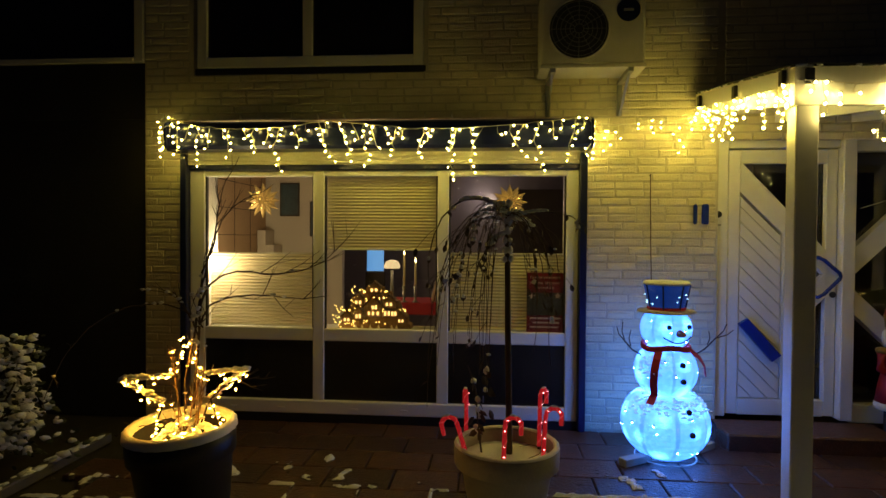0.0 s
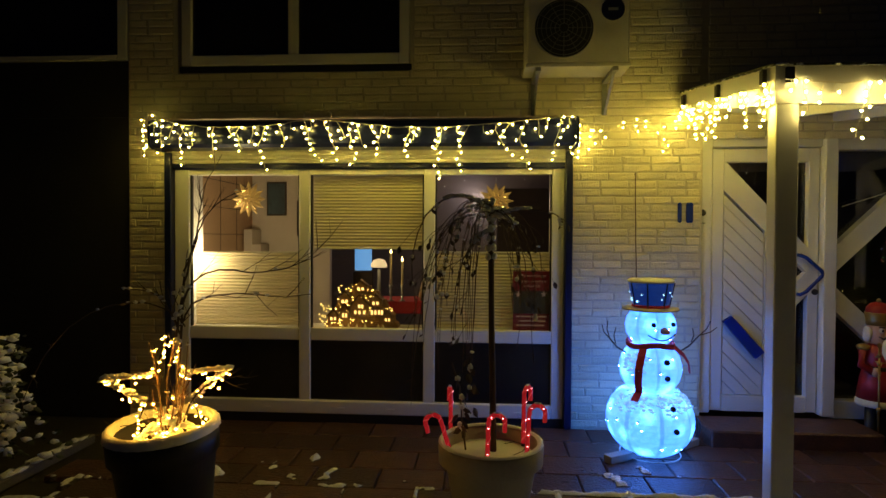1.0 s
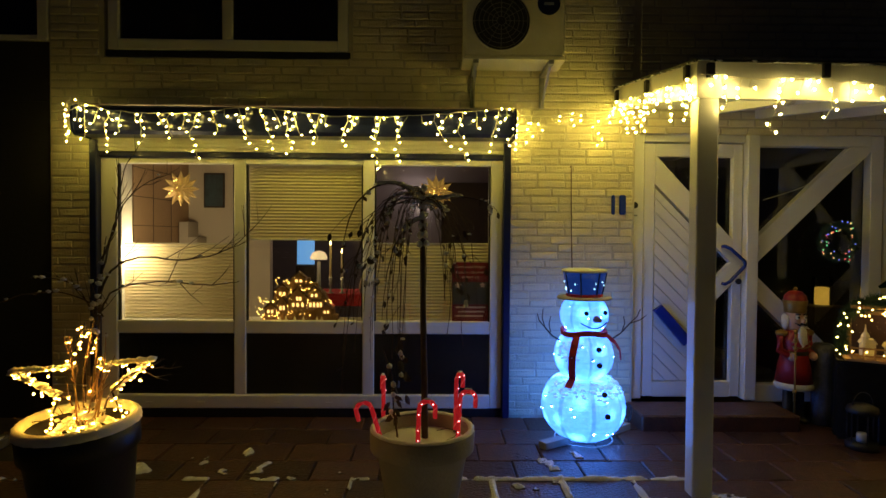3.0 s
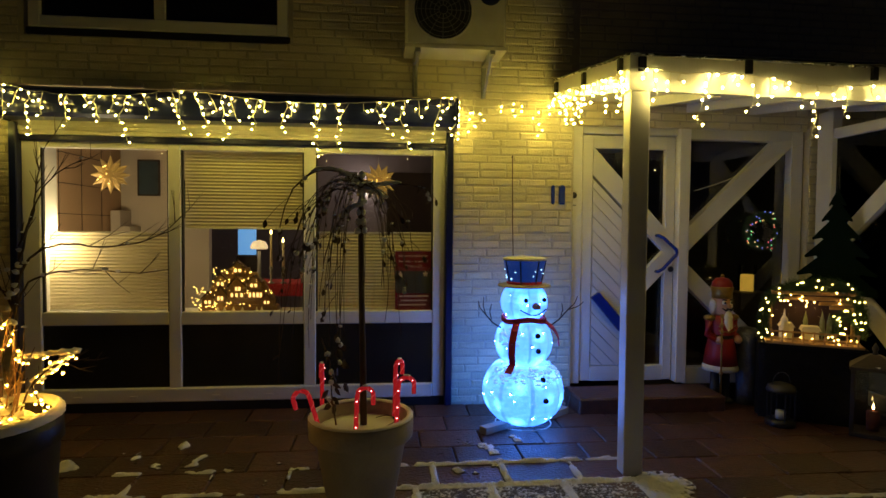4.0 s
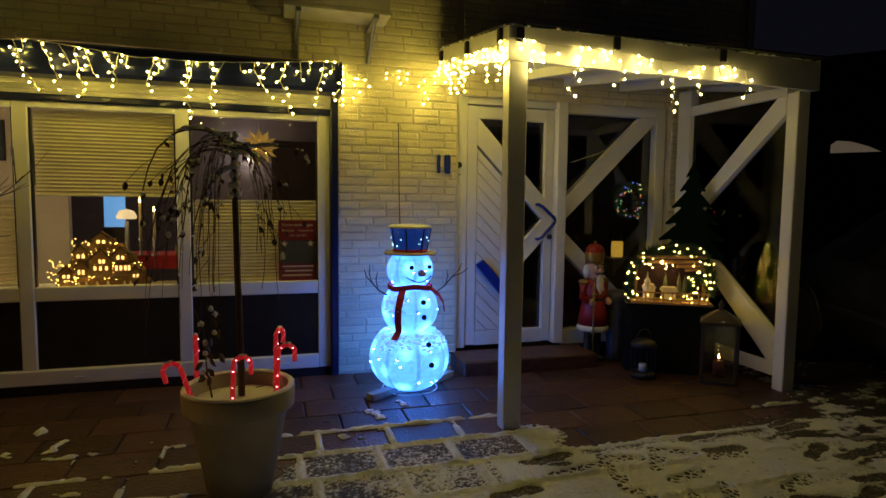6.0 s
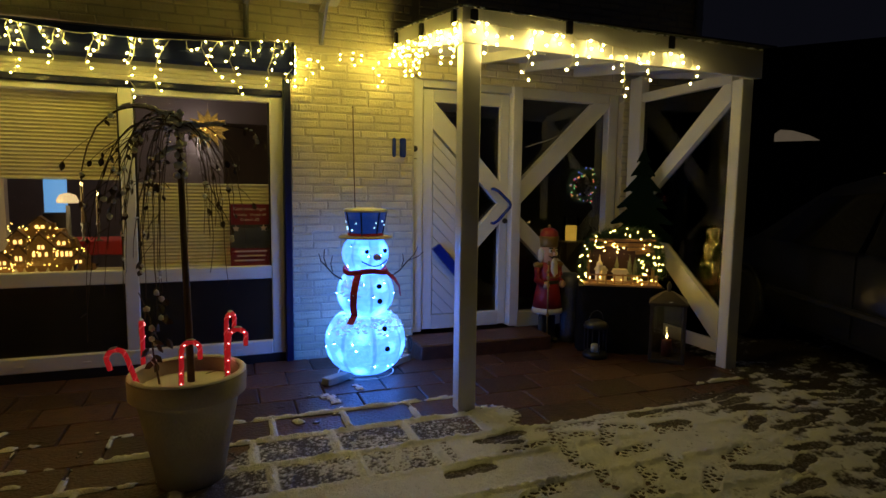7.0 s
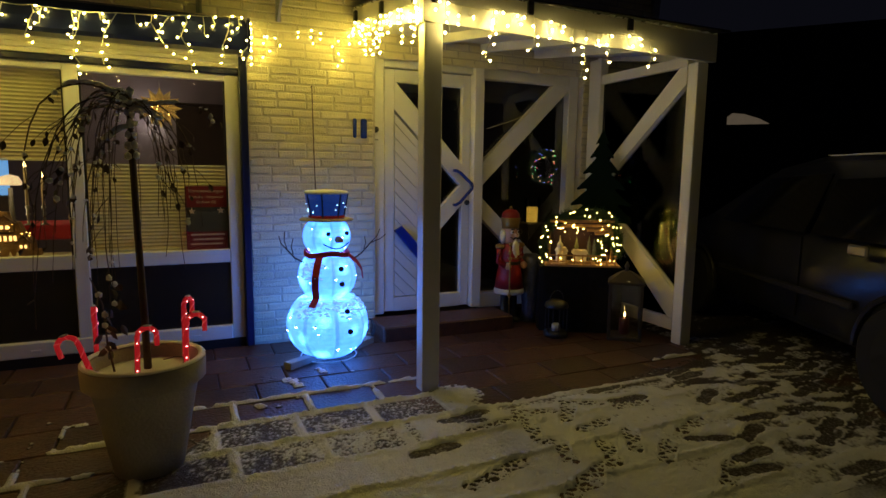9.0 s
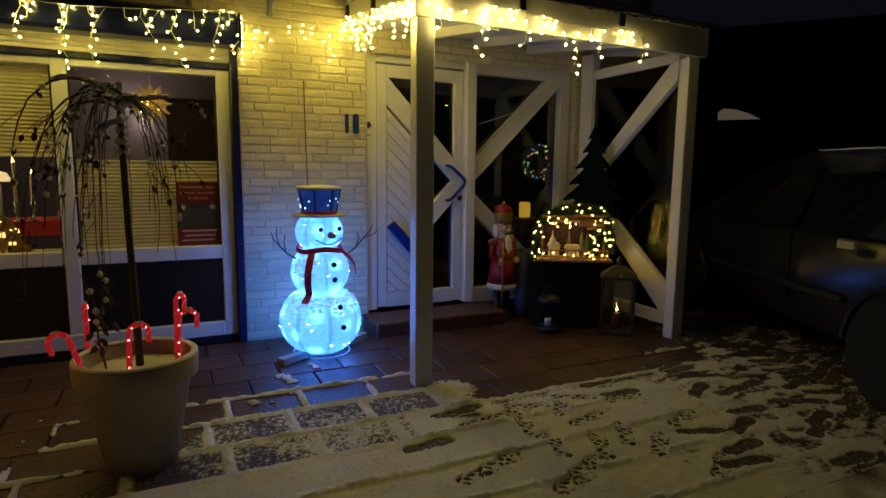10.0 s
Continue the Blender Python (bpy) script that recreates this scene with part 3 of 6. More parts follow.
part("crown_snow", lathe(B(), [(0.146, 1.183), (0.156, 1.188), (0.157, 1.198), (0.14, 1.208), (0.06, 1.214)], sides=40, wob=0.01), SNOW, hat, "thin snow on the hat", True)
for a in (-88, -40, 12, 60, 110, 160, 210):
    bm = B()
    a = FACE + radians(a)
    tube(bm, [(0.120 * math.cos(a), 0.120 * math.sin(a), 1.014), (0.152 * math.cos(a), 0.152 * math.sin(a), 1.186)], 0.006, 5)
    part("hat_rib", bm, NAVY, hat)
SMALL_ICE = bulb_mesh("bulb", 0.0055, ICEBULB, 1.2)
random.seed(21)
spots = []
for i in range(18):
    a, z = random.uniform(0, 6.28), random.uniform(1.05, 1.17)
    r = 0.120 + (z - 1.02) * 0.19
    spots.append(Vector((r * math.cos(a), r * math.sin(a), z)))
scatter_bulbs(hat, spots, SMALL_ICE)
for s, tips in ((-1, ((-0.31, 0.80), (-0.345, 0.90), (-0.305, 0.93), (-0.25, 0.88))), (1, ((0.33, 0.83), (0.42, 0.89), (0.375, 0.93), (0.26, 0.88)))):
    bm = B()
    root, fork = Vector((s * 0.17, -0.03, 0.70)), Vector((tips[0][0] * 0.93, -0.06, tips[0][1]))
    tube(bm, [root, root.lerp(fork, 0.5) + Vector((s * 0.008, 0, -0.008)), fork], 0.006, 6, 0.005)
    for x, z in tips[1:]:
        e = Vector((x, -0.07, z))
        st = fork if abs(x) > 0.28 else root.lerp(fork, 0.65)
        tube(bm, [st, st.lerp(e, 0.55) + Vector((s * 0.012, 0, -0.006)), e], 0.0045, 5, 0.003)
    part("twig_arm", bm, TWIG, snowman)
# Light shining through the snow, put into the crust's own emission.
GLOW_CRUST = mat("self_glowing_crust", (0.82, 0.86, 0.9), (0.7, 0.75, 0.8), 20, 0.7, 0.6, 120, emit=(0.13, 0.38, 0.9), power=0.85)
BODYLED = bulb_mesh("bulb", 0.0075, mat("body_led", (0.8, 0.9, 1), None, emit=(0.10, 0.42, 1.75), power=115.0), 1.0)
random.seed(22)
spots = []
for k, z0, z1, n in ((0, 0.06, 0.33, 20), (1, 0.48, 0.70, 12), (2, 0.79, 0.98, 11)):
    for i in range(n):
        spots.append(on_body(k, 360.0 * i / n + random.uniform(-14, 14), random.uniform(z0, z1), -0.006))
scatter_bulbs(snowman, spots, BODYLED)
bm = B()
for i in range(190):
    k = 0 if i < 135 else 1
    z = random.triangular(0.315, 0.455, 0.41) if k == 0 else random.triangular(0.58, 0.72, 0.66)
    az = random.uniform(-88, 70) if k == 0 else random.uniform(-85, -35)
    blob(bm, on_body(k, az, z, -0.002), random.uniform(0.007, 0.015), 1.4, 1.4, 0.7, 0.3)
tagged(part("snow_crust", bm, GLOW_CRUST, snowman, "crust of frozen snow on the shoulders, light from inside put into its glow", True), kind="stuff")
CONCRETE = mat("grey_block", (0.40, 0.38, 0.34), (0.30, 0.28, 0.25), 14, 0.8, 0.4, 90)
for name, x, y, rz in (("weight_block", 0.385, -0.655, 32), ("weight_block", 0.905, -0.37, 38)):
    b = thing(name, (x, y, 0.0), "grey wooden weight block holding the snowman base", "block", "snowman weight blocks")
    b.rotation_euler.z = radians(rz)
    part("block_body", box(B(), -0.12, 0.12, -0.035, 0.035, 0.0, 0.05, 0.004), CONCRETE, b)
part("base_ring", tube(B(), [(0.20 * math.cos(a), 0.20 * math.sin(a) - 0.02, 0.012) for a in [6.28319 * i / 32 for i in range(32)]], 0.005, 6, closed=True), WHITE, snowman)
cable = thing("power_cable", (1.0, -0.23, 0.0), "coiled black power cable with adapter beside the door step", "cable")
bm = B()
tube(bm, [(0.05 * math.cos(a * 1.0) + 0.012 * math.sin(a * 0.7), 0.03 * math.sin(a), 0.09 + 0.075 * math.sin(a + 0.4)) for a in [0.35 * i for i in range(60)]], 0.004, 5)
tube(bm, [(-0.02, -0.02, 0.04), (-0.15, -0.14, 0.008), (-0.30, -0.2, 0.008)], 0.004, 5)
part("cord", bm, BLACK, cable)
part("adapter", box(B(), -0.05, 0.02, -0.03, 0.04, 0.0, 0.06, 0.006), METAL, cable)

# ---- air-conditioning unit ----
ACW = mat("aged_white_metal", (0.66, 0.64, 0.57), (0.52, 0.49, 0.42), 6, 0.45, 0.1, 50)
FANGREY = mat("grey_grille", (0.16, 0.16, 0.15), None, rough=0.5)
ac = thing("air_conditioner", (0.122, -0.22, 2.71), "aged white outdoor air-conditioning unit with round fan grille", "air conditioner")
part("casing", box(B(), -0.365, 0.365, -0.15, 0.13, 0.025, 0.56, 0.014), ACW, ac)
part("base_tray", box(B(), -0.372, 0.372, -0.157, 0.137, 0.0, 0.026, 0.004), ACW, ac)
part("fan_opening", lathe(B(), [(0.207, 0), (0.207, 0.004), (0.0005, 0.005)], sides=48), BLACK, ac).matrix_basis = pose(-0.10, -0.1505, 0.275, 90)
for k in range(1, 7):
    part("grille_ring", tube(B(), [(0.032 * k * math.cos(a) - 0.10, -0.163, 0.275 + 0.032 * k * math.sin(a)) for a in [6.28319 * i / 36 for i in range(36)]], 0.0028, 4, closed=True), FANGREY, ac)
for k in range(12):
    a = 6.28319 * k / 12
    part("grille_spoke", tube(B(), [(-0.10 + 0.03 * math.cos(a), -0.163, 0.275 + 0.03 * math.sin(a)), (-0.10 + 0.205 * math.cos(a), -0.158, 0.275 + 0.205 * math.sin(a))], 0.0028, 4), FANGREY, ac)
part("grille_rim", tube(B(), [(0.212 * math.cos(a) - 0.10, -0.155, 0.275 + 0.212 * math.sin(a)) for a in [6.28319 * i / 48 for i in range(48)]], 0.006, 6, closed=True), ACW, ac)
badge = part("badge", lathe(B(), [(0.082, 0), (0.082, 0.004), (0.078, 0.006)], sides=36), NAVY, ac, "round dark badge")
badge.matrix_basis = pose(0.245, -0.1505, 0.405, 90)
part("badge_bar", box(B(), 0.21, 0.28, -0.160, -0.157, 0.393, 0.413, 0.002), METAL, ac)
part("side_vent", box(B(), 0.3655, 0.368, -0.08, 0.10, 0.12, 0.42), METAL, ac)
for x in (-0.28, 0.265):
    br = thing("wall_bracket", (0.122 + x, 0.0, 2.44), "galvanised steel bracket carrying the air conditioner", "bracket", "air conditioner brackets")
    part("upright", box(B(), -0.02, 0.02, -0.012, -0.001, 0.0, 0.27, 0.002), METAL, br)
    part("arm", box(B(), -0.02, 0.02, -0.38, -0.012, 0.24, 0.269, 0.002), METAL, br)
    part("strut", prism(B(), [(-0.012, 0.02), (-0.30, 0.24), (-0.33, 0.24), (-0.012, 0.0)], -0.008, 0.008, "x"), METAL, br)

# ---- number plate and wire on the wall ----
for x in (0.962, 1.032):
    n = thing("house_number_bar", (x, -0.004, 1.61), "navy blue raised bar in place of a house number", "house number", "house number bars")
    part("digit_bar", box(B(), -0.022 if x > 1.0 else -0.014, 0.030 if x > 1.0 else 0.014, -0.03, 0.0, 0.0, 0.155, 0.01), BLUE, n)
wire = thing("wall_wire", (0.64, -0.012, 1.15), "thin dark wire hanging on the brick wall", "wire")
part("strand", tube(B(), [(0.0, -0.02, 0.0), (-0.006, -0.006, 0.3), (-0.012, 0.0, 0.75), (-0.014, -0.004, 0.845), (-0.022, 0.004, 0.83)], 0.004, 6), TWIG, wire)
pipe = thing("downpipe", (3.97, -0.06, 0.0), "grey zinc rain downpipe at the corner of the house", "downpipe")
part("pipe", lathe(B(), [(0.04, 0), (0.04, 5.0)], sides=14), METAL, pipe, smooth=True)
for z in (1.2, 3.0):
    part("pipe_clip", lathe(B(), [(0.046, z), (0.046, z + 0.03)], sides=14), METAL, pipe)

# ---- blinds, poster and things in the window ----
def pleated():
    m = mat("pleated_fabric", (0.82, 0.78, 0.54), (0.76, 0.71, 0.47), 3, 0.9, 0.1, 90)
    nt = m.node_tree
    b, out = nt.nodes["Principled BSDF"], nt.nodes["Material Output"]
    tl, mx = nt.nodes.new("ShaderNodeBsdfTranslucent"), nt.nodes.new("ShaderNodeMixShader")
    tl.inputs[0].default_value = (0.80, 0.70, 0.50, 1)
    mx.inputs[0].default_value = 0.32
    nt.links.new(b.outputs[0], mx.inputs[1])
    nt.links.new(tl.outputs[0], mx.inputs[2])
    nt.links.new(mx.outputs[0], out.inputs[0])
    return m


PLEAT = pleated()


def blind(x0, x1, z0, z1, label):
    t = thing("pleated_blind", ((x0 + x1) / 2, 0.10, z0), label, "blind", "pleated window blinds")
    w, n = (x1 - x0) / 2, int(round((z1 - z0) / 0.013))
    bm = B()
    rows = [[bm.verts.new((x, 0.008 if i % 2 else -0.004, (z1 - z0) * i / n)) for x in (-w, w)] for i in range(n + 1)]
    for a, b in zip(rows, rows[1:]):
        bm.faces.new((a[0], a[1], b[1], b[0]))
    part("fabric", bm, PLEAT, t)
    part("rail", box(B(), -w, w, -0.008, 0.012, -0.012, -0.001, 0.002), WHITE, t)
    part("rail", box(B(), -w, w, -0.008, 0.012, z1 - z0 + 0.001, z1 - z0 + 0.013, 0.002), WHITE, t)


blind(-2.93, -2.03, 0.765, 1.35, "cream pleated blind over the lower half, glowing from a lamp")
blind(-1.93, -1.018, 1.40, 1.985, "cream pleated blind let down over the upper half")
blind(-0.92, -0.01, 0.765, 1.362, "cream pleated blind drawn up behind the poster")
MAROON = mat("poster_maroon", (0.22, 0.012, 0.03), (0.17, 0.01, 0.024), 8, 0.5)
PHOTO = mat("poster_photo", (0.015, 0.02, 0.03), (0.10, 0.10, 0.09), 22, 0.5, 0, 60)
INK = mat("poster_ink", (0.78, 0.66, 0.64), None, rough=0.6)
poster = thing("poster", (-0.155, 0.046, 0.752), "maroon winter walk poster with two pale stars behind the glass", "poster")
part("sheet", box(B(), -0.148, 0.142, 0.0, 0.004, 0.0, 0.47), MAROON, poster)
part("picture", box(B(), -0.146, 0.140, -0.002, -0.0005, 0.135, 0.315), PHOTO, poster, "dark night photograph")


def lettering(text, size, x, y, z, material, parent):
    cu = bpy.data.curves.new("lettering", "FONT")
    cu.body, cu.size, cu.align_x, cu.extrude = text, size, "CENTER", 0.0006
    tmp = bpy.data.objects.new("lettering", cu)
    me = bpy.data.meshes.new_from_object(tmp)
    bpy.data.objects.remove(tmp)
    me.materials.clear()
    me.materials.append(material)
    ob = new("lettering", me)
    ob.parent = parent
    ob.matrix_basis = pose(x, y, z, 90)
    return ob


lettering("Kerstwandelingen", 0.033, -0.003, -0.0025, 0.425, INK, poster)
lettering("Bocholtz - Simpelveld", 0.027, -0.003, -0.0025, 0.383, INK, poster)
lettering("Orsbach (D)", 0.027, -0.003, -0.0025, 0.345, INK, poster)
for x0, x1, z in ((-0.12, 0.12, 0.105), (-0.10, 0.11, 0.07), (-0.12, 0.10, 0.035)):
    part("text_bar", box(B(), x0, x1, -0.0022, -0.0006, z, z + 0.012), INK, poster)


def star_poly(cx, cz, r, q, n=5, turn=90):
    return [((r if i % 2 == 0 else q) * math.cos(radians(turn + 180 * i / n)) + cx, (r if i % 2 == 0 else q) * math.sin(radians(turn + 180 * i / n)) + cz) for i in range(2 * n)]


for x, z in ((-0.105, 0.285), (0.095, 0.29)):
    part("star_print", prism(B(), star_poly(x, z, 0.03, 0.012), -0.0032, -0.0021), INK, poster)

# Small warm glow on the paper, put in as emission.
PAPER = mat("glowing_paper", (0.62, 0.42, 0.16), (0.50, 0.33, 0.11), 9, 0.7, emit=(1.0, 0.66, 0.2), power=0.07)
TINY = bulb_mesh("bulb", 0.0042, mat("tiny_led", (0.9, 0.8, 0.5), None, emit=(1.0, 0.60, 0.12), power=11.0), 1.3)


def paper_star(loc, r, label):
    t = thing("paper_star", loc, label, "paper star", "folded paper stars in the window")
    for k in range(3):
        bm = B()
        n = 12 - k
        for i in range(n):
            a = 6.28319 * (i + 0.5 * k) / n
            u, w = Vector((math.cos(a), 0, math.sin(a))), Vector((-math.sin(a), 0, math.cos(a)))
            q = r * (1 - 0.24 * k)
            c, y = q * 0.42, -0.018 * k
            pts = [u * c * 0.9 - w * c * 0.52, u * q, u * c * 0.9 + w * c * 0.52]
            v = [bm.verts.new(p + Vector((0, y, 0))) for p in pts] + [bm.verts.new(u * c * 1.15 + Vector((0, y - 0.02, 0)))]
            for f in ((0, 1, 3), (1, 2, 3), (2, 0, 3)):
                bm.faces.new([v[j] for j in f])
        part("point_ring", bm, PAPER, t)
    part("core", blob(B(), (0, 0.0, 0), r * 0.34, sy=0.45, rough=0.05), PAPER, t)
    part("thread", tube(B(), [(0, 0, r * 0.3), (0, 0, 1.98 - loc[2])], 0.0012, 4), WIRE, t)
    random.seed(int(loc[0] * 100))
    scatter_bulbs(t, [Vector((random.uniform(-0.5, 0.5) * r, -0.055, random.uniform(-0.5, 0.5) * r)) for _ in range(7)], TINY)


paper_star((-2.505, 0.16, 1.80), 0.152, "folded golden-cream paper star hanging in the window")
paper_star((-0.44, 0.20, 1.79), 0.150, "folded golden paper star hanging behind the bare tree")

sill = solid("window_board", box(B(), -2.95, 0.0, 0.10, 0.42, 0.69, 0.728, 0.006), WHITE, "white inner window board", "window sill", "structure")
PLY = mat("light_plywood", (0.38, 0.23, 0.10), (0.28, 0.16, 0.07), 14, 0.6, 0.15, 60)
vil = thing("light_arch", (-1.56, 0.25, 0.728), "lit wooden Christmas village arch with tiny lights on the window board", "light arch")
bm = B()
for k, (w, h, d) in enumerate(((0.31, 0.05, 0.10), (0.28, 0.15, 0.085), (0.23, 0.24, 0.07), (0.16, 0.31, 0.055), (0.09, 0.35, 0.04))):
    prism(bm, [(-w, 0), (w, 0), (w * 0.98, h * 0.7), (w * 0.85, h), (-w * 0.85, h), (-w * 0.98, h * 0.7)], -d * 0.5 + 0.02, d)
part("terraces", bm, PLY, vil)
house = part("gabled_house", prism(B(), [(-0.075, 0.10), (0.075, 0.10), (0.075, 0.19), (0.0, 0.27), (-0.075, 0.19)], -0.09, -0.02), PLY, vil)
DARKROOF = mat("brown_roof", (0.14, 0.07, 0.035), (0.09, 0.05, 0.025), 20, 0.7)
for s in (-1, 1):
    part("roof", prism(B(), [(0.0, 0.275), (s * 0.095, 0.175), (s * 0.10, 0.185), (0.0, 0.29)], -0.10, -0.015), DARKROOF, house)
LITWIN = mat("lit_window", (0.9, 0.7, 0.4), None, emit=(1.0, 0.60, 0.18), power=2.2)
for x, z in ((-0.045, 0.12), (-0.01, 0.12), (0.03, 0.12), (-0.012, 0.17), (0.012, 0.17)):
    part("lit_window", box(B(), x, x + 0.016, -0.093, -0.0905, z, z + 0.028), LITWIN, house)
for gx, gz, gw, gh, gy in ((-0.22, 0.05, 0.045, 0.10, -0.075), (-0.125, 0.07, 0.04, 0.13, -0.07), (0.235, 0.05, 0.04, 0.09, -0.075), (0.13, 0.18, 0.05, 0.10, -0.05), (-0.13, 0.19, 0.05, 0.11, -0.05), (0.0, 0.30, 0.055, 0.09, -0.03)):
    cot = part("cottage", prism(B(), [(gx - gw, gz), (gx + gw, gz), (gx + gw, gz + gh * 0.55), (gx, gz + gh), (gx - gw, gz + gh * 0.55)], gy - 0.03, gy + 0.03), PLY, vil)
    for sd in (-1, 1):
        part("cottage_roof", prism(B(), [(gx, gz + gh + 0.003), (gx + sd * gw * 1.25, gz + gh * 0.48), (gx + sd * gw * 1.28, gz + gh * 0.55), (gx, gz + gh + 0.016)], gy - 0.038, gy + 0.032), DARKROOF, cot)
    for wx in (-0.5, 0.15):
        part("lit_window", box(B(), gx + wx * gw, gx + (wx + 0.35) * gw, gy - 0.0335, gy - 0.0305, gz + gh * 0.18, gz + gh * 0.42), LITWIN, cot)
part("annex", box(B(), 0.08, 0.20, -0.07, -0.01, 0.10, 0.165, 0.003), PLY, vil)
for x in (0.09, 0.12, 0.15, 0.175):
    part("lit_window", box(B(), x, x + 0.016, -0.073, -0.0705, 0.115, 0.15), LITWIN, vil)
random.seed(31)
spots = []
for k, (w, h) in enumerate(((0.29, 0.06), (0.27, 0.16), (0.21, 0.25), (0.14, 0.32), (0.06, 0.36))):
    for i in range(20 - 3 * k):
        spots.append(Vector((random.uniform(-w, w), -0.075 + 0.012 * k, h + random.uniform(-0.015, 0.015))))
for i in range(46):
    a = random.uniform(0, 1)
    spots.append(Vector((-0.34 + 0.20 * a + random.uniform(-0.03, 0.03), -0.09, 0.02 + 0.20 * random.random() * (1 - 0.3 * a))))
for i in range(10):
    spots.append(Vector((-0.17 + random.uniform(-0.015, 0.015), -0.07, 0.20 + 0.017 * i)))
scatter_bulbs(vil, spots, TINY)
PALE = mat("pale_wood", (0.8, 0.72, 0.55), None, rough=0.6)
for x in (-0.09, -0.02, 0.05, 0.16, 0.2, -0.14):
    part("little_tree", lathe(B(), [(0.016, 0.0), (0.018, 0.006), (0.001, 0.045)], x, -0.115, 8), PALE, vil)

WAX = mat("ivory_wax", (0.75, 0.66, 0.46), (0.7, 0.6, 0.4), 9, 0.5)
FLAME = mat("candle_bulb", (1, 0.8, 0.5), None, emit=(1.0, 0.62, 0.2), power=14.0)
for x, y, top in ((-1.346, 0.45, 1.375), (-1.246, 0.45, 1.305)):
    c = thing("candlestick", (x, y, 0.93), "ivory candle on a glass candlestick", "candle", "candles on the red table")
    part("stick", lathe(B(), [(0.035, 0.0), (0.01, 0.012), (0.008, 0.06), (0.018, 0.08), (0.006, 0.10), (0.02, 0.13), (0.012, 0.14)], sides=14), METAL, c, smooth=True)
    part("candle", lathe(B(), [(0.011, 0.14), (0.010, top - 0.93 - 0.03)], sides=10), WAX, c, smooth=True)
    part("flame", lathe(B(), [(0.004, top - 0.958), (0.009, top - 0.948), (0.006, top - 0.935), (0.001, top - 0.915)], sides=8), FLAME, c, smooth=True)
tab = thing("console_table", (-1.15, 0.62, 0.02), "table with a red cloth behind the window", "table")
part("cloth", box(B(), -0.55, 0.45, -0.20, 0.25, 0.80, 0.91, 0.008), RED, tab, "red table cloth")
for x, y in ((-0.5, -0.15), (0.4, -0.15), (-0.5, 0.2), (0.4, 0.2)):
    part("leg", box(B(), x - 0.03, x + 0.03, y - 0.03, y + 0.03, 0.0, 0.80, 0.004), DARKWOOD, tab)
glow = thing("glass_lamp", (-1.50, 0.72, 0.93), "glowing round glass lamp on the table", "lamp")
part("foot", lathe(B(), [(0.05, 0), (0.02, 0.02), (0.015, 0.26)], sides=14), METAL, glow, smooth=True)
part("shade", lathe(B(), [(0.072, 0.28), (0.078, 0.30), (0.055, 0.345), (0.01, 0.36)], sides=24), mat("mottled_lamp_glass", (0.8, 0.7, 0.5), (0.3, 0.22, 0.12), 60, 0.2, emit=(1.0, 0.72, 0.35), power=0.8), glow, smooth=True)
for x, y, h in ((-1.06, 0.52, 0.24), (-0.99, 0.54, 0.16)):
    f = thing("gnome_ornament", (x, y, 0.93), "small white and teal felt gnome ornament", "ornament", "gnome ornaments")
    bm = B()
    lathe(bm, [(0.045, 0), (0.05, 0.05), (0.03, 0.12), (0.02, h * 0.7), (0.002, h)], sides=12, wob=0.05)
    part("figure", bm, FELT, f, smooth=True)
tv = thing("screen_panel", (-2.12, 3.0, 0.75), "tall bright blue glowing screen in the dark room", "screen")
part("panel", box(B(), -0.11, 0.11, 0.0, 0.03, 0.30, 0.70), mat("blue_screen", (0.2, 0.4, 0.6), None, emit=(0.13, 0.36, 0.72), power=0.9), tv)
part("stand", box(B(), -0.13, 0.13, -0.01, 0.05, -0.73, 0.29, 0.006), DARKWOOD, tv)
bm = B()
box(bm, -3.10, -2.945, 0.075, 0.25, 0.73, 2.03)
box(bm, 0.0, 0.14, 0.075, 0.25, 0.73, 2.03)
solid("window_reveal", bm, WHITE, "white plastered inner window reveal", "trim", "structure")
cab = solid("dark_cabinet", box(B(), -0.35, 0.8, 3.2, 3.6, 0.02, 2.15, 0.01), DARKWOOD, "tall dark wooden cabinet in the living room", "cabinet")
wl = thing("wall_lamp", (-0.62, 4.19, 2.0), "small white up-and-down wall lamp", "wall lamp")
part("lamp_body", box(B(), -0.06, 0.06, -0.10, 0.0, -0.04, 0.04, 0.006), WHITE, wl)
for z in (-0.045, 0.041):
    part("lit_opening", box(B(), -0.05, 0.05, -0.09, -0.01, z, z + 0.004), mat("wall_lamp_light", (1, 1, 1), None, emit=(1, 0.86, 0.7), power=25.0), wl)
fan = thing("ceiling_fan_lamp", (-1.55, 3.0, 2.30), "dark ceiling lamp with glass arms", "ceiling lamp")
part("rod", lathe(B(), [(0.012, 0.05), (0.012, 0.30)], sides=8), BLACK, fan)
part("bowl", lathe(B(), [(0.02, -0.06), (0.12, -0.02), (0.10, 0.03), (0.02, 0.06)], sides=20), BLACK, fan, smooth=True)
for k in range(5):
    a = 6.28319 * k / 5 + 0.3
    part("arm", tube(B(), [(0.1 * math.cos(a), 0.1 * math.sin(a), 0), (0.24 * math.cos(a), 0.24 * math.sin(a), -0.03), (0.26 * math.cos(a), 0.26 * math.sin(a), -0.10)], 0.008, 6), METAL, fan)
FRAMEPIC = mat("blue_picture", (0.05, 0.10, 0.13), (0.012, 0.02, 0.03), 9, 0.5)
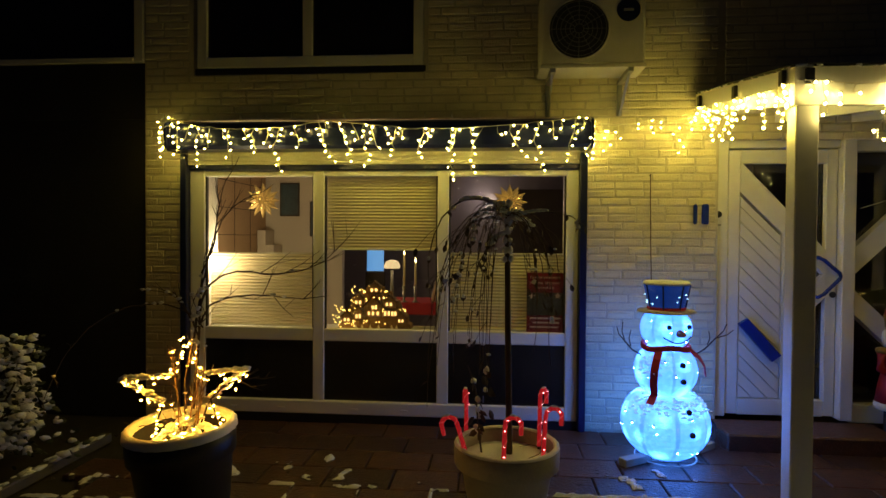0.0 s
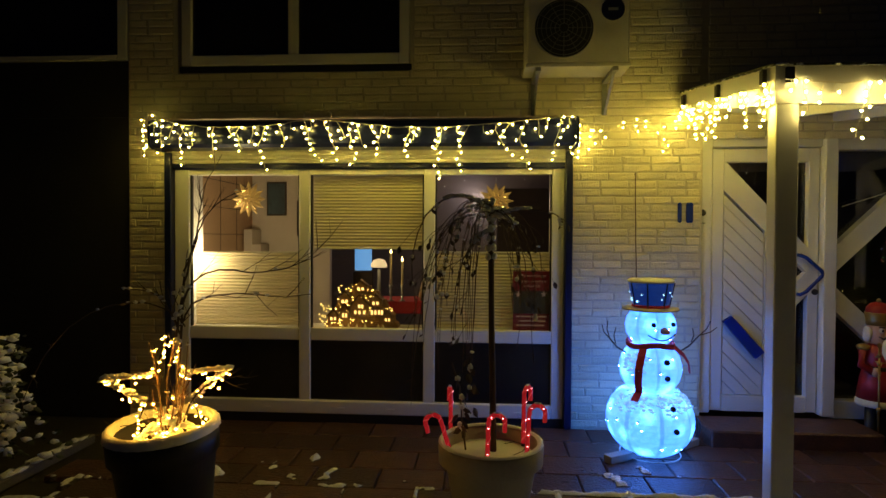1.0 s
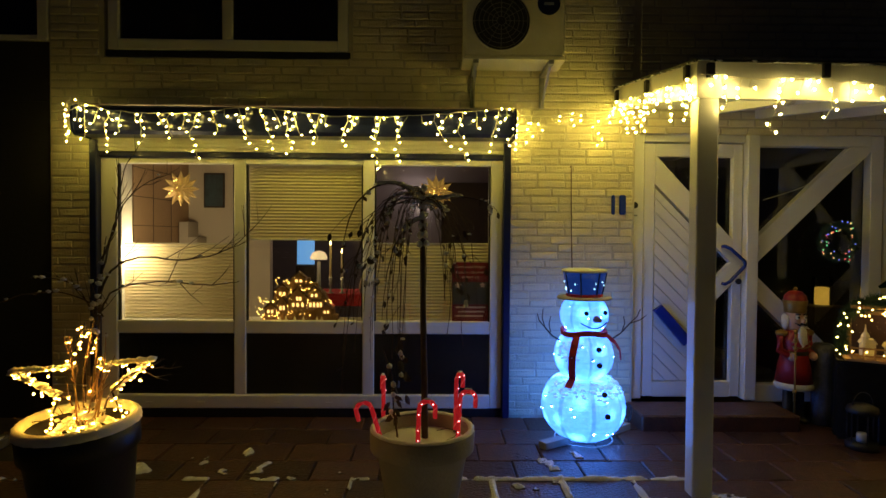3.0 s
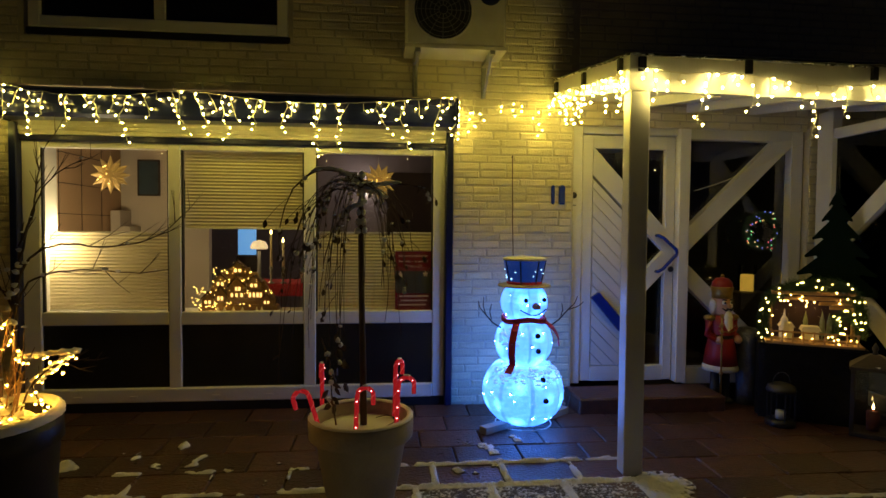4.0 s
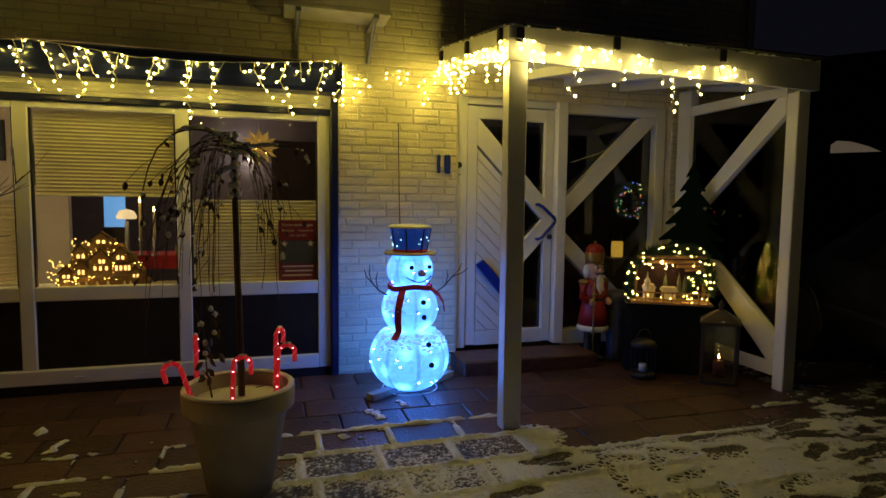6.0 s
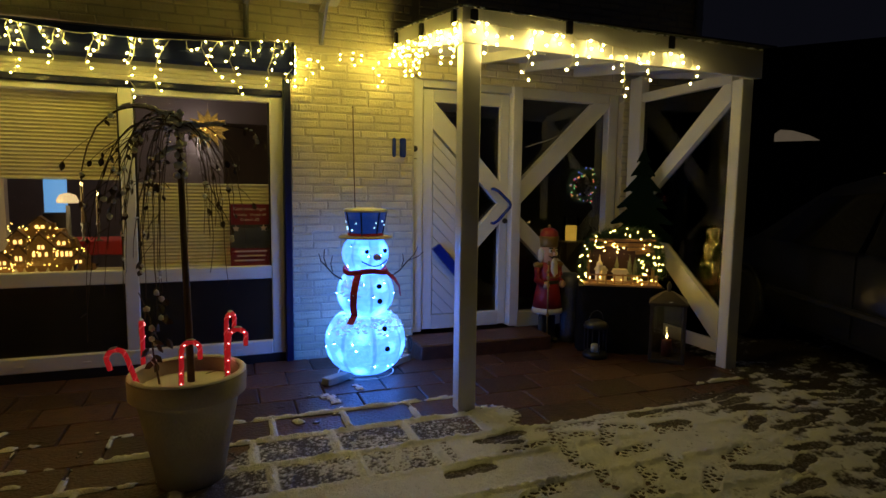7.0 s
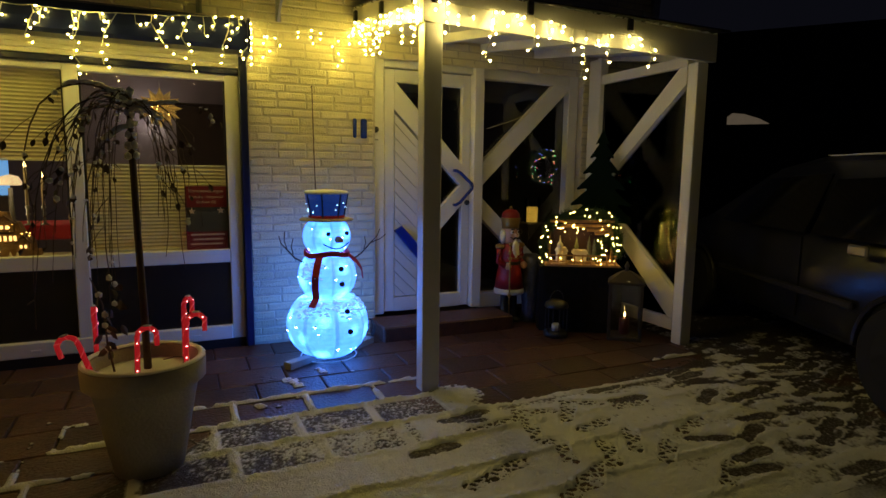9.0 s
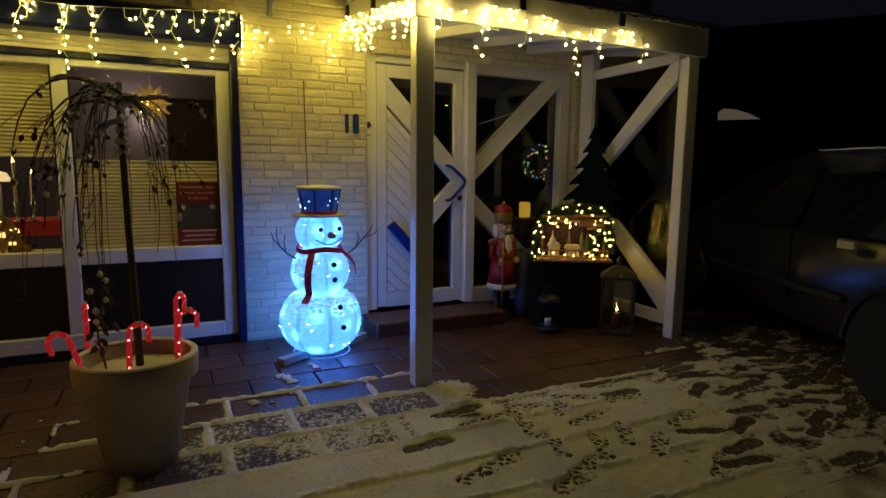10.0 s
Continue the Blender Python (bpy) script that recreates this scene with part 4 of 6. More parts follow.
for x, z, w, h in ((-2.99, 1.74, 0.12, 0.40), (-2.66, 1.50, 0.085, 0.42)):
    f = thing("framed_picture", (x, 2.175, z), "framed bluish picture on the living-room wall", "picture", "pictures on the wall")
    part("frame", box(B(), -w, w, -0.012, 0.0, 0.0, h, 0.004), DARKWOOD, f)
    part("print", box(B(), -w + 0.02, w - 0.02, -0.016, -0.0125, 0.02, h - 0.02), FRAMEPIC, f)
solid("wall_partition", box(B(), -3.29, -2.35, 2.18, 2.28, 0.02, 2.6), ROOMWALL, "short plastered wall inside the living room", "wall", "structure")
cup = thing("stair_shelf", (-3.12, 2.0, 0.02), "white stepped shelf against the wall", "shelf")
for i in range(5):
    part("tread", box(B(), -0.16 + 0.10 * i, -0.06 + 0.10 * i, -0.1, 0.17, 0.0, 1.55 - 0.17 * i, 0.004), ROOMWALL, cup)
for i in range(5):
    part("tile_joint", box(B(), -3.2995, -3.296, 0.3, 2.1, 0.95 + 0.28 * i, 0.956 + 0.28 * i), DARKWOOD, bpy.data.objects["wall_side"])
for y in (0.55, 0.95, 1.35, 1.75):
    part("tile_joint", box(B(), -3.2995, -3.296, y, y + 0.006, 0.95, 2.3), DARKWOOD, bpy.data.objects["wall_side"])
shade = thing("sill_lamp", (-2.84, 0.30, 0.728), "small lamp standing behind the blind", "lamp")
part("lamp_foot", lathe(B(), [(0.05, 0), (0.05, 0.01), (0.012, 0.02), (0.012, 0.35)], sides=14), METAL, shade, smooth=True)

# ---- potted weeping tree ----
TERRAPOT = mat("grey_terracotta", (0.46, 0.42, 0.37), (0.32, 0.29, 0.25), 5, 0.85, 0.5, 70)
BARK = mat("dark_bark", (0.10, 0.068, 0.046), (0.055, 0.038, 0.026), 25, 0.85, 0.5, 90)
LEAF = mat("withered_leaf", (0.085, 0.055, 0.035), (0.04, 0.032, 0.022), 30, 0.7, 0.2, 90)
PX, PY = -0.503, -1.80
pot = thing("flower_pot", (PX, PY, 0.0), "large grey terracotta pot with a thick collar, filled with snow", "flower pot")
pot.scale = (1.0, 1.0, 0.93)
part("pot_body", lathe(B(), [(0.135, 0.0), (0.145, 0.005), (0.218, 0.43), (0.24, 0.435), (0.25, 0.445), (0.253, 0.53), (0.247, 0.545), (0.232, 0.545), (0.222, 0.53), (0.205, 0.40), (0.02, 0.39)], sides=64), TERRAPOT, pot, smooth=True)
part("rim_snow", lathe(B(), [(0.222, 0.546), (0.226, 0.553), (0.24, 0.556), (0.25, 0.549), (0.252, 0.544)], sides=64, cap=False, wob=0.006), SNOW, pot, "thin snow on the rim", True)
bm = B()
lathe(bm, [(0.214, 0.470), (0.21, 0.478), (0.15, 0.484), (0.08, 0.490), (0.01, 0.492)], sides=48, wob=0.02)
part("snow_fill", bm, SNOW, pot, "snow lying in the pot", True)

tree = thing("weeping_tree", (PX, PY, 0.44), "small bare weeping tree with withered leaves and snow in the pot", "tree")
part("trunk", tube(B(), [(0.012, 0, -0.03), (0.008, 0, 0.3), (0.0, 0.0, 0.62), (-0.004, 0, 0.95), (-0.006, 0, 1.22)], 0.0165, 9, 0.0125), BARK, tree, smooth=True)
random.seed(77)
leaves, lumps = B(), B()


def leaf(bm, p, d, size):
    """A folded, drooping leaf of eight triangles."""
    d = d.normalized()
    u = d.cross(Vector((random.uniform(-1, 1), random.uniform(-1, 1), 0.3))).normalized()
    n = d.cross(u)
    w, c = size * 0.30, random.uniform(0.1, 0.35) * size
    rows = [(0.0, 0.08), (0.25, 0.8), (0.6, 1.0), (1.0, 0.05)]
    prev = None
    for t, k in rows:
        b = p + d * (t * size) + n * (c * t * t)
        cur = [bm.verts.new(b - u * w * k + n * 0.3 * w * k), bm.verts.new(b), bm.verts.new(b + u * w * k + n * 0.3 * w * k)]
        if prev:
            bm.faces.new((prev[0], prev[1], cur[1], cur[0]))
            bm.faces.new((prev[1], prev[2], cur[2], cur[1]))
        prev = cur


def droop(az, reach, rise, drop, r=0.004, leafy=4, snowy=0.3, z0=1.17):
    """One whip: out of the crown in an arch, then hanging with a slight sway."""
    bm = B()
    u = Vector((math.cos(az), math.sin(az), 0))
    side = Vector((-u.y, u.x, 0)) * random.uniform(-0.05, 0.05)
    start = Vector((-0.006, 0, z0 + random.uniform(-0.05, 0.02)))
    b1 = start + u * reach * 0.45 + Vector((0, 0, rise * 1.5))
    b2 = start + u * reach * random.uniform(0.95, 1.15) + side + Vector((0, 0, rise * 0.9 - drop * 0.18))
    b3 = start + u * reach * random.uniform(0.85, 1.2) + side * 2 + Vector((0, 0, rise - drop))
    pts, n = [], 18
    for i in range(n + 1):
        t = i / n
        p = start * (1 - t) ** 3 + b1 * 3 * t * (1 - t) ** 2 + b2 * 3 * t * t * (1 - t) + b3 * t ** 3
        pts.append(p + Vector((random.uniform(-1, 1), random.uniform(-1, 1), 0)) * 0.004)
    tube(bm, pts, r, 6, 0.0013)
    for i in range(random.randint(0, 2)):
        k = random.randint(6, n - 3)
        d = (pts[k + 1] - pts[k]).normalized()
        e = pts[k] + (d + u * random.uniform(0.2, 0.9) + Vector((random.uniform(-0.5, 0.5), random.uniform(-0.5, 0.5), 0))).normalized() * random.uniform(0.06, 0.16)
        tube(bm, [pts[k], pts[k].lerp(e, 0.5) + Vector((0, 0, 0.008)), e], 0.002, 5, 0.0009)
        leaf(leaves, e, Vector((u.x * 0.3, u.y * 0.3, -1)), random.uniform(0.025, 0.042))
    for i in range(leafy):
        k = random.randint(8, n)
        leaf(leaves, pts[k], Vector((random.uniform(-0.8, 0.8), random.uniform(-0.8, 0.8), -1)), random.uniform(0.022, 0.042))
        if random.random() < 0.3:
            blob(lumps, pts[k] + Vector((0, -0.004, -0.008)), random.uniform(0.007, 0.012), 1.1, 1.0, 1.2, 0.25)
    for i in range(1, n):
        if random.random() < snowy * (1.2 if i < 6 else 0.14):
            blob(lumps, pts[i] + Vector((0, 0, r * 0.9)), random.uniform(0.006, 0.012), 1.3, 1.2, 0.7, 0.25)
    part("branch", bm, BARK, tree, smooth=True)
    return pts


for i in range(22):
    az = math.pi + random.uniform(-1.25, 1.25)
    droop(az, random.uniform(0.12, 0.36), random.uniform(0.03, 0.12), random.uniform(0.42, 0.98), random.uniform(0.0026, 0.004), random.choice((0, 1, 3, 4, 6)), 0.4)
for i in range(11):
    az = random.uniform(-1.2, 1.2)
    droop(az, random.uniform(0.10, 0.36), random.uniform(0.02, 0.06), random.uniform(0.35, 0.8), random.uniform(0.0028, 0.004), random.choice((0, 0, 1, 2)), 0.4)
heavy = [droop(math.pi * 1.02, 0.41, 0.13, 0.62, 0.0065, 7, 1.0), droop(-0.06, 0.36, 0.05, 0.10, 0.005, 3, 1.3), droop(math.pi * 1.1, 0.19, -0.02, 0.45, 0.0055, 3, 1.5, 1.10), droop(-0.5, 0.24, 0.03, 0.55, 0.0055, 3, 1.0)]
for h in heavy:
    for a, b in zip(h[:7], h[1:8]):
        for k in (0.0, 0.33, 0.66):
            blob(lumps, a.lerp(b, k) + Vector((0, 0, 0.008)), random.uniform(0.010, 0.016), 1.4, 1.1, 0.65, 0.2)
for i in range(14):
    blob(lumps, (random.uniform(-0.02, 0.015), -0.012, 1.22 - 0.022 * i + 0.02 * (i % 2)), random.uniform(0.012, 0.02), 0.9, 0.7, 1.1, 0.25)
for i in range(16):
    p = Vector((-0.14 + random.uniform(-0.06, 0.06), random.uniform(-0.06, 0.06), 0.10 + 0.02 * i))
    leaf(leaves, p, Vector((random.uniform(-1, 1), random.uniform(-1, 1), -0.5)), 0.055)
    if i % 2:
        blob(lumps, p, 0.015, rough=0.25)
part("branch", tube(B(), [(-0.12, 0.02, 0.0), (-0.14, 0.0, 0.16), (-0.15, 0.01, 0.32), (-0.19, 0, 0.44)], 0.005, 6, 0.002), BARK, tree)
tagged(part("foliage", leaves, LEAF, tree, "withered brown leaves"), kind="stuff")
tagged(part("snow_dusting", lumps, SNOW, tree, "snow lumps on the branches", True), kind="stuff")

loose = thing("thin_wire", (PX, PY, 0.44), "thin dark wire looped on the snow in the pot", "wire")
part("strand", tube(B(), [(0.05, -0.15, 0.012), (0.09, -0.08, 0.022), (0.15, -0.03, 0.03), (0.18, 0.05, 0.03), (0.12, 0.12, 0.022), (0.07, 0.10, 0.018)], 0.0018, 5), BLACK, loose)

# ---- candy canes ----
CANE = mat("red_plastic_cane", (0.55, 0.02, 0.03), (0.40, 0.01, 0.02), 40, 0.25, emit=(1.0, 0.03, 0.04), power=0.20)
CANEWHITE = mat("pale_cane_stripe", (0.6, 0.12, 0.12), None, rough=0.3, emit=(1.0, 0.07, 0.07), power=0.25)
PINK = bulb_mesh("bulb", 0.0038, mat("red_led", (1, 0.5, 0.5), None, emit=(1.0, 0.22, 0.24), power=14.0), 1.0)


def cane(x, y, h, turn, lean=0.0):
    t = thing("candy_cane", (x - 0.045, y + 0.13, 0.44), "lit red plastic candy cane stuck in the snowy pot", "candy cane", "candy canes in the pot")
    t.rotation_euler = (0, radians(lean), radians(turn))
    R = 0.037
    pts = [Vector((0, 0, 0.02 + (h - R) * i / 8)) for i in range(9)] + [Vector((R - R * math.cos(a), 0, h - R + 0.02 + R * math.sin(a))) for a in [math.pi * k / 8 for k in range(1, 9)]] + [Vector((2 * R, 0, h - R - 0.02))]
    shaft = part("shaft", tube(B(), pts, 0.0105, 10), CANE, t, smooth=True)
    part("spike", tube(B(), [(0, 0, -0.02), (0, 0, 0.06)], 0.009, 8), BLACK, t)
    bm, spiral = B(), []
    for i in range(90):
        f = i / 89 * (len(pts) - 1.001)
        k = int(f)
        c = pts[k].lerp(pts[k + 1], f - k)
        d = (pts[k + 1] - pts[k]).normalized()
        u = Vector((0, 1, 0))
        w = d.cross(u)
        a = i * 0.42
        spiral.append(c + (math.cos(a) * u + math.sin(a) * w) * 0.0098)
    tube(bm, spiral, 0.0028, 5)
    part("stripe", bm, CANEWHITE, shaft)
    scatter_bulbs(t, [pts[k] + Vector((0, -0.011, 0)) for k in (2, 4, 7, 10, 14)], PINK)
    part("snow_cap", blob(B(), (R, 0, h + 0.0285), 0.014, 1.3, 0.6, 0.4, 0.15, 2), SNOW, t, smooth=True)


cane(-0.635, -2.03, 0.215, 180, 17)
cane(-0.66, -1.775, 0.25, 100, -1)
cane(-0.478, -2.10, 0.225, 0, 2)
cane(-0.292, -2.00, 0.245, 0, 3)
cane(-0.295, -1.82, 0.275, 60, 2)

# ---- black pot with lit star and shrub ----
SX, SY = -2.015, -1.95
bpot = thing("black_flower_pot", (SX, SY, -0.02), "large black plastic pot with a thick snowy rim", "flower pot")
bpot.rotation_euler = (radians(3), radians(-2), 0)
bpot.scale = (1.0, 1.0, 1.09)
part("pot_body", lathe(B(), [(0.165, 0.0), (0.175, 0.01), (0.225, 0.44), (0.242, 0.45), (0.247, 0.555), (0.213, 0.555), (0.20, 0.45), (0.02, 0.44)], sides=56), BLACK, bpot, smooth=True)
part("rim_snow", lathe(B(), [(0.206, 0.553), (0.210, 0.578), (0.229, 0.588), (0.247, 0.576), (0.252, 0.548)], sides=56, cap=False, wob=0.012), SNOW, bpot, "thick snow on the rim", True)
random.seed(90)
bm = B()
for i in range(40):
    a, r = random.uniform(0, 6.28), 0.18 * math.sqrt(random.random())
    blob(bm, (r * math.cos(a), r * math.sin(a), 0.445), random.uniform(0.02, 0.05), 1.2, 1.2, 0.6, 0.25)
part("snow_fill", bm, SNOW, bpot, "lumpy snow in the pot", True)

YAW = math.atan2(-0.55 - SX, 4.6 + SY)
star = thing("lit_star", (SX + 0.005, SY - 0.02, 0.475), "lit wire star with snow and warm golden bulbs in the pot", "star light")
star.rotation_euler = (radians(-4), radians(-1), YAW * 0.85)
poly = [Vector((x, 0, z)) for x, z in star_poly(0.0, 0.265, 0.288, 0.108)]
part("star_frame", tube(B(), poly, 0.006, 6, closed=True), BLACK, star)
GOLDB = bulb_mesh("bulb", 0.0052, mat("golden_led", (0.9, 0.8, 0.4), None, emit=GOLD, power=165.0), 1.2)
spots, bm = [], B()
for i, p in enumerate(poly):
    q = poly[(i + 1) % 10]
    for k in range(9):
        c = p.lerp(q, k / 9)
        spots.append(c + Vector((random.uniform(-0.022, 0.022), -0.012 + random.uniform(-0.02, 0.01), random.uniform(-0.03, 0.012))))
    if abs(q.z - p.z) < abs(q.x - p.x) * 1.3:
        for k in range(9):
            blob(bm, p.lerp(q, (k + 0.5) / 9) + Vector((0, 0, 0.010)), random.uniform(0.017, 0.025), 1.3, 1.0, 0.7, 0.25)
for i in range(26):
    spots.append(Vector((random.uniform(-0.16, 0.17), random.uniform(-0.12, 0.02), random.uniform(0.03, 0.12))))
for i in range(34):
    z = random.uniform(0.0, 0.24)
    blob(bm, (random.uniform(-0.10, 0.12) * (1 - 1.5 * z), random.uniform(-0.08, 0.03), z * 0.8), random.uniform(0.009, 0.022), 1.2, 1.0, 0.85, 0.3)
for s_ in (-1, 1):
    for k in range(9):
        blob(bm, (s_ * (0.02 + 0.018 * k), -0.06 - 0.004 * k, 0.10 - 0.010 * k), random.uniform(0.010, 0.016), 1.3, 1.0, 0.8, 0.25)
STEM = mat("tan_twig_bark", (0.30, 0.19, 0.10), (0.18, 0.11, 0.06), 30, 0.75, 0.3, 120)
for k in range(9):
    a = random.uniform(-0.26, 0.30)
    h = random.uniform(0.28, 0.62) * (1 - 0.5 * abs(a))
    x0, y0 = random.uniform(-0.03, 0.05), random.uniform(-0.05, 0.03)
    w = [(x0 + h * math.sin(a) * f ** 1.3 + random.uniform(-0.008, 0.008), y0 - 0.02 * f, h * f * math.cos(a * 0.6)) for f in (0, 0.25, 0.5, 0.75, 1.0)]
    part("branch", tube(B(), w, random.uniform(0.004, 0.0062), 6, 0.0018), STEM, star)
    for f in range(2):
        p = Vector(w[2]).lerp(Vector(w[3]), random.random())
        part("side_twig", tube(B(), [p, p + Vector((random.uniform(-0.07, 0.07), random.uniform(-0.03, 0.01), random.uniform(0.02, 0.08)))], 0.0028, 5, 0.001), STEM, star)
    p = Vector(w[3]).lerp(Vector(w[4]), random.random())
    if k % 3 == 0:
        spots += [p + Vector((0, -0.012, 0))]
    blob(bm, p + Vector((0, 0, 0.004)), random.uniform(0.007, 0.012), 1.5, 1.0, 0.7, 0.25)
tagged(part("star_snow", bm, SNOW, star, "snow lying on the star", True), kind="stuff")
scatter_bulbs(star, spots, GOLDB)

shrub = thing("bare_shrub", (-2.015, -1.95, 0.42), "bare shrub with thin snowy twigs in the black pot", "shrub")
shrub.scale = (1.055, 1.055, 1.055)
random.seed(93)
lumps = B()


def twig(pts, r, forks=3, ln=0.16, snowy=0.35):
    bm = B()
    pts = [Vector(p) for p in pts]
    fine = []
    for i in range(len(pts) - 1):
        a, b = pts[max(i - 1, 0)], pts[i]
        c, d = pts[i + 1], pts[min(i + 2, len(pts) - 1)]
        for k in range(5):
            t = k / 5
            fine.append(0.5 * ((2 * b) + (c - a) * t + (2 * a - 5 * b + 4 * c - d) * t * t + (3 * b - a - 3 * c + d) * t ** 3) + Vector((random.uniform(-1, 1), random.uniform(-1, 1), random.uniform(-1, 1))) * 0.003)
    fine.append(pts[-1])
    tube(bm, fine, r, 6, 0.0014)
    for i in range(forks):
        k = random.randint(len(fine) // 4, len(fine) - 2)
        d = (fine[k + 1] - fine[k]).normalized()
        e = fine[k] + (d + Vector((random.uniform(-0.8, 0.8), random.uniform(-0.4, 0.4), random.uniform(-0.3, 0.9)))).normalized() * ln * random.uniform(0.5, 1.2)
        m = fine[k].lerp(e, 0.5) + Vector((0, 0, -0.008))
        tube(bm, [fine[k], m, e], 0.0024, 5, 0.001)
        e2 = m + (e - m).length * (d + Vector((random.uniform(-0.9, 0.9), 0, random.uniform(-0.2, 0.9)))).normalized()
        tube(bm, [m, e2], 0.0016, 4, 0.0008)
    for p in fine[3:]:
        if random.random() < snowy * 0.4:
            blob(lumps, p + Vector((0, 0, r)), random.uniform(0.005, 0.012), 1.3, 1.1, 0.8, 0.25)
    part("branch", bm, BARK, shrub, smooth=True)


twig([(0, 0, 0), (0.02, 0.0, 0.25), (0.04, 0.02, 0.55), (0.04, 0.03, 0.78), (0.06, 0.04, 0.95)], 0.011, 3, 0.15)
twig([(0.0, 0.02, 0), (-0.02, 0.0, 0.3), (0.02, 0.02, 0.6), (0.05, 0.03, 0.80), (0.10, 0.03, 1.0), (0.17, 0.04, 1.13), (0.28, 0.05, 1.21)], 0.008, 6, 0.16)
twig([(0.04, 0.02, 0.70), (0.10, 0.0, 0.80), (0.22, 0.0, 0.86), (0.40, 0.02, 0.85), (0.58, 0.02, 0.89), (0.70, 0.03, 0.99)], 0.006, 7, 0.16)
twig([(0.04, 0.02, 0.62), (0.12, 0.0, 0.72), (0.30, 0.0, 0.755), (0.52, 0.02, 0.74), (0.64, 0.02, 0.76)], 0.005, 5, 0.14)
twig([(0.05, 0.02, 0.85), (0.12, 0.0, 1.0), (0.14, 0.0, 1.16), (0.17, 0.02, 1.28)], 0.005, 6, 0.13)
twig([(0.06, 0.02, 0.60), (0.0, 0.0, 0.67), (-0.12, -0.02, 0.71), (-0.28, -0.04, 0.69), (-0.44, -0.05, 0.60), (-0.58, -0.06, 0.42), (-0.66, -0.06, 0.24)], 0.004, 4, 0.08, 0.5)
twig([(0.04, 0.02, 0.55), (-0.02, 0.0, 0.70), (-0.10, 0.0, 0.76), (-0.24, 0.0, 0.77)], 0.004, 4, 0.10, 0.8)
twig([(0.03, 0.0, 0.10), (0.10, -0.02, 0.26), (0.19, -0.03, 0.36), (0.34, -0.03, 0.40)], 0.005, 7, 0.12, 0.9)
twig([(0.03, 0.0, 0.05), (-0.06, -0.02, 0.15), (-0.2, -0.03, 0.16), (-0.30, -0.03, 0.13)], 0.003, 4, 0.08)
for i in range(14):
    blob(lumps, (random.uniform(-0.05, 0.07), -0.03, random.uniform(0.02, 0.2)), random.uniform(0.015, 0.032), 1.1, 1.0, 0.8, 0.3)
for i in range(10):
    blob(lumps, (0.035 + random.uniform(-0.02, 0.02), 0.0, random.uniform(0.5, 0.8)), random.uniform(0.008, 0.014), rough=0.3)
tagged(part("snow_dusting", lumps, SNOW, shrub, "snow lumps on the twigs", True), kind="stuff")

# ---- nutcracker figure: one plain mesh ----
GOLDP = mat("gold_paint", (0.36, 0.23, 0.06), (0.27, 0.16, 0.04), 20, 0.35, metal=0.5)
SKIN = mat("painted_wood_face", (0.62, 0.37, 0.25), None, rough=0.5)
HAIR = mat("white_fur", (0.72, 0.68, 0.58), (0.6, 0.56, 0.47), 40, 0.9, 0.6, 120)
NUTRED = mat("nutcracker_red", (0.32, 0.015, 0.018), (0.25, 0.012, 0.014), 9, 0.45)


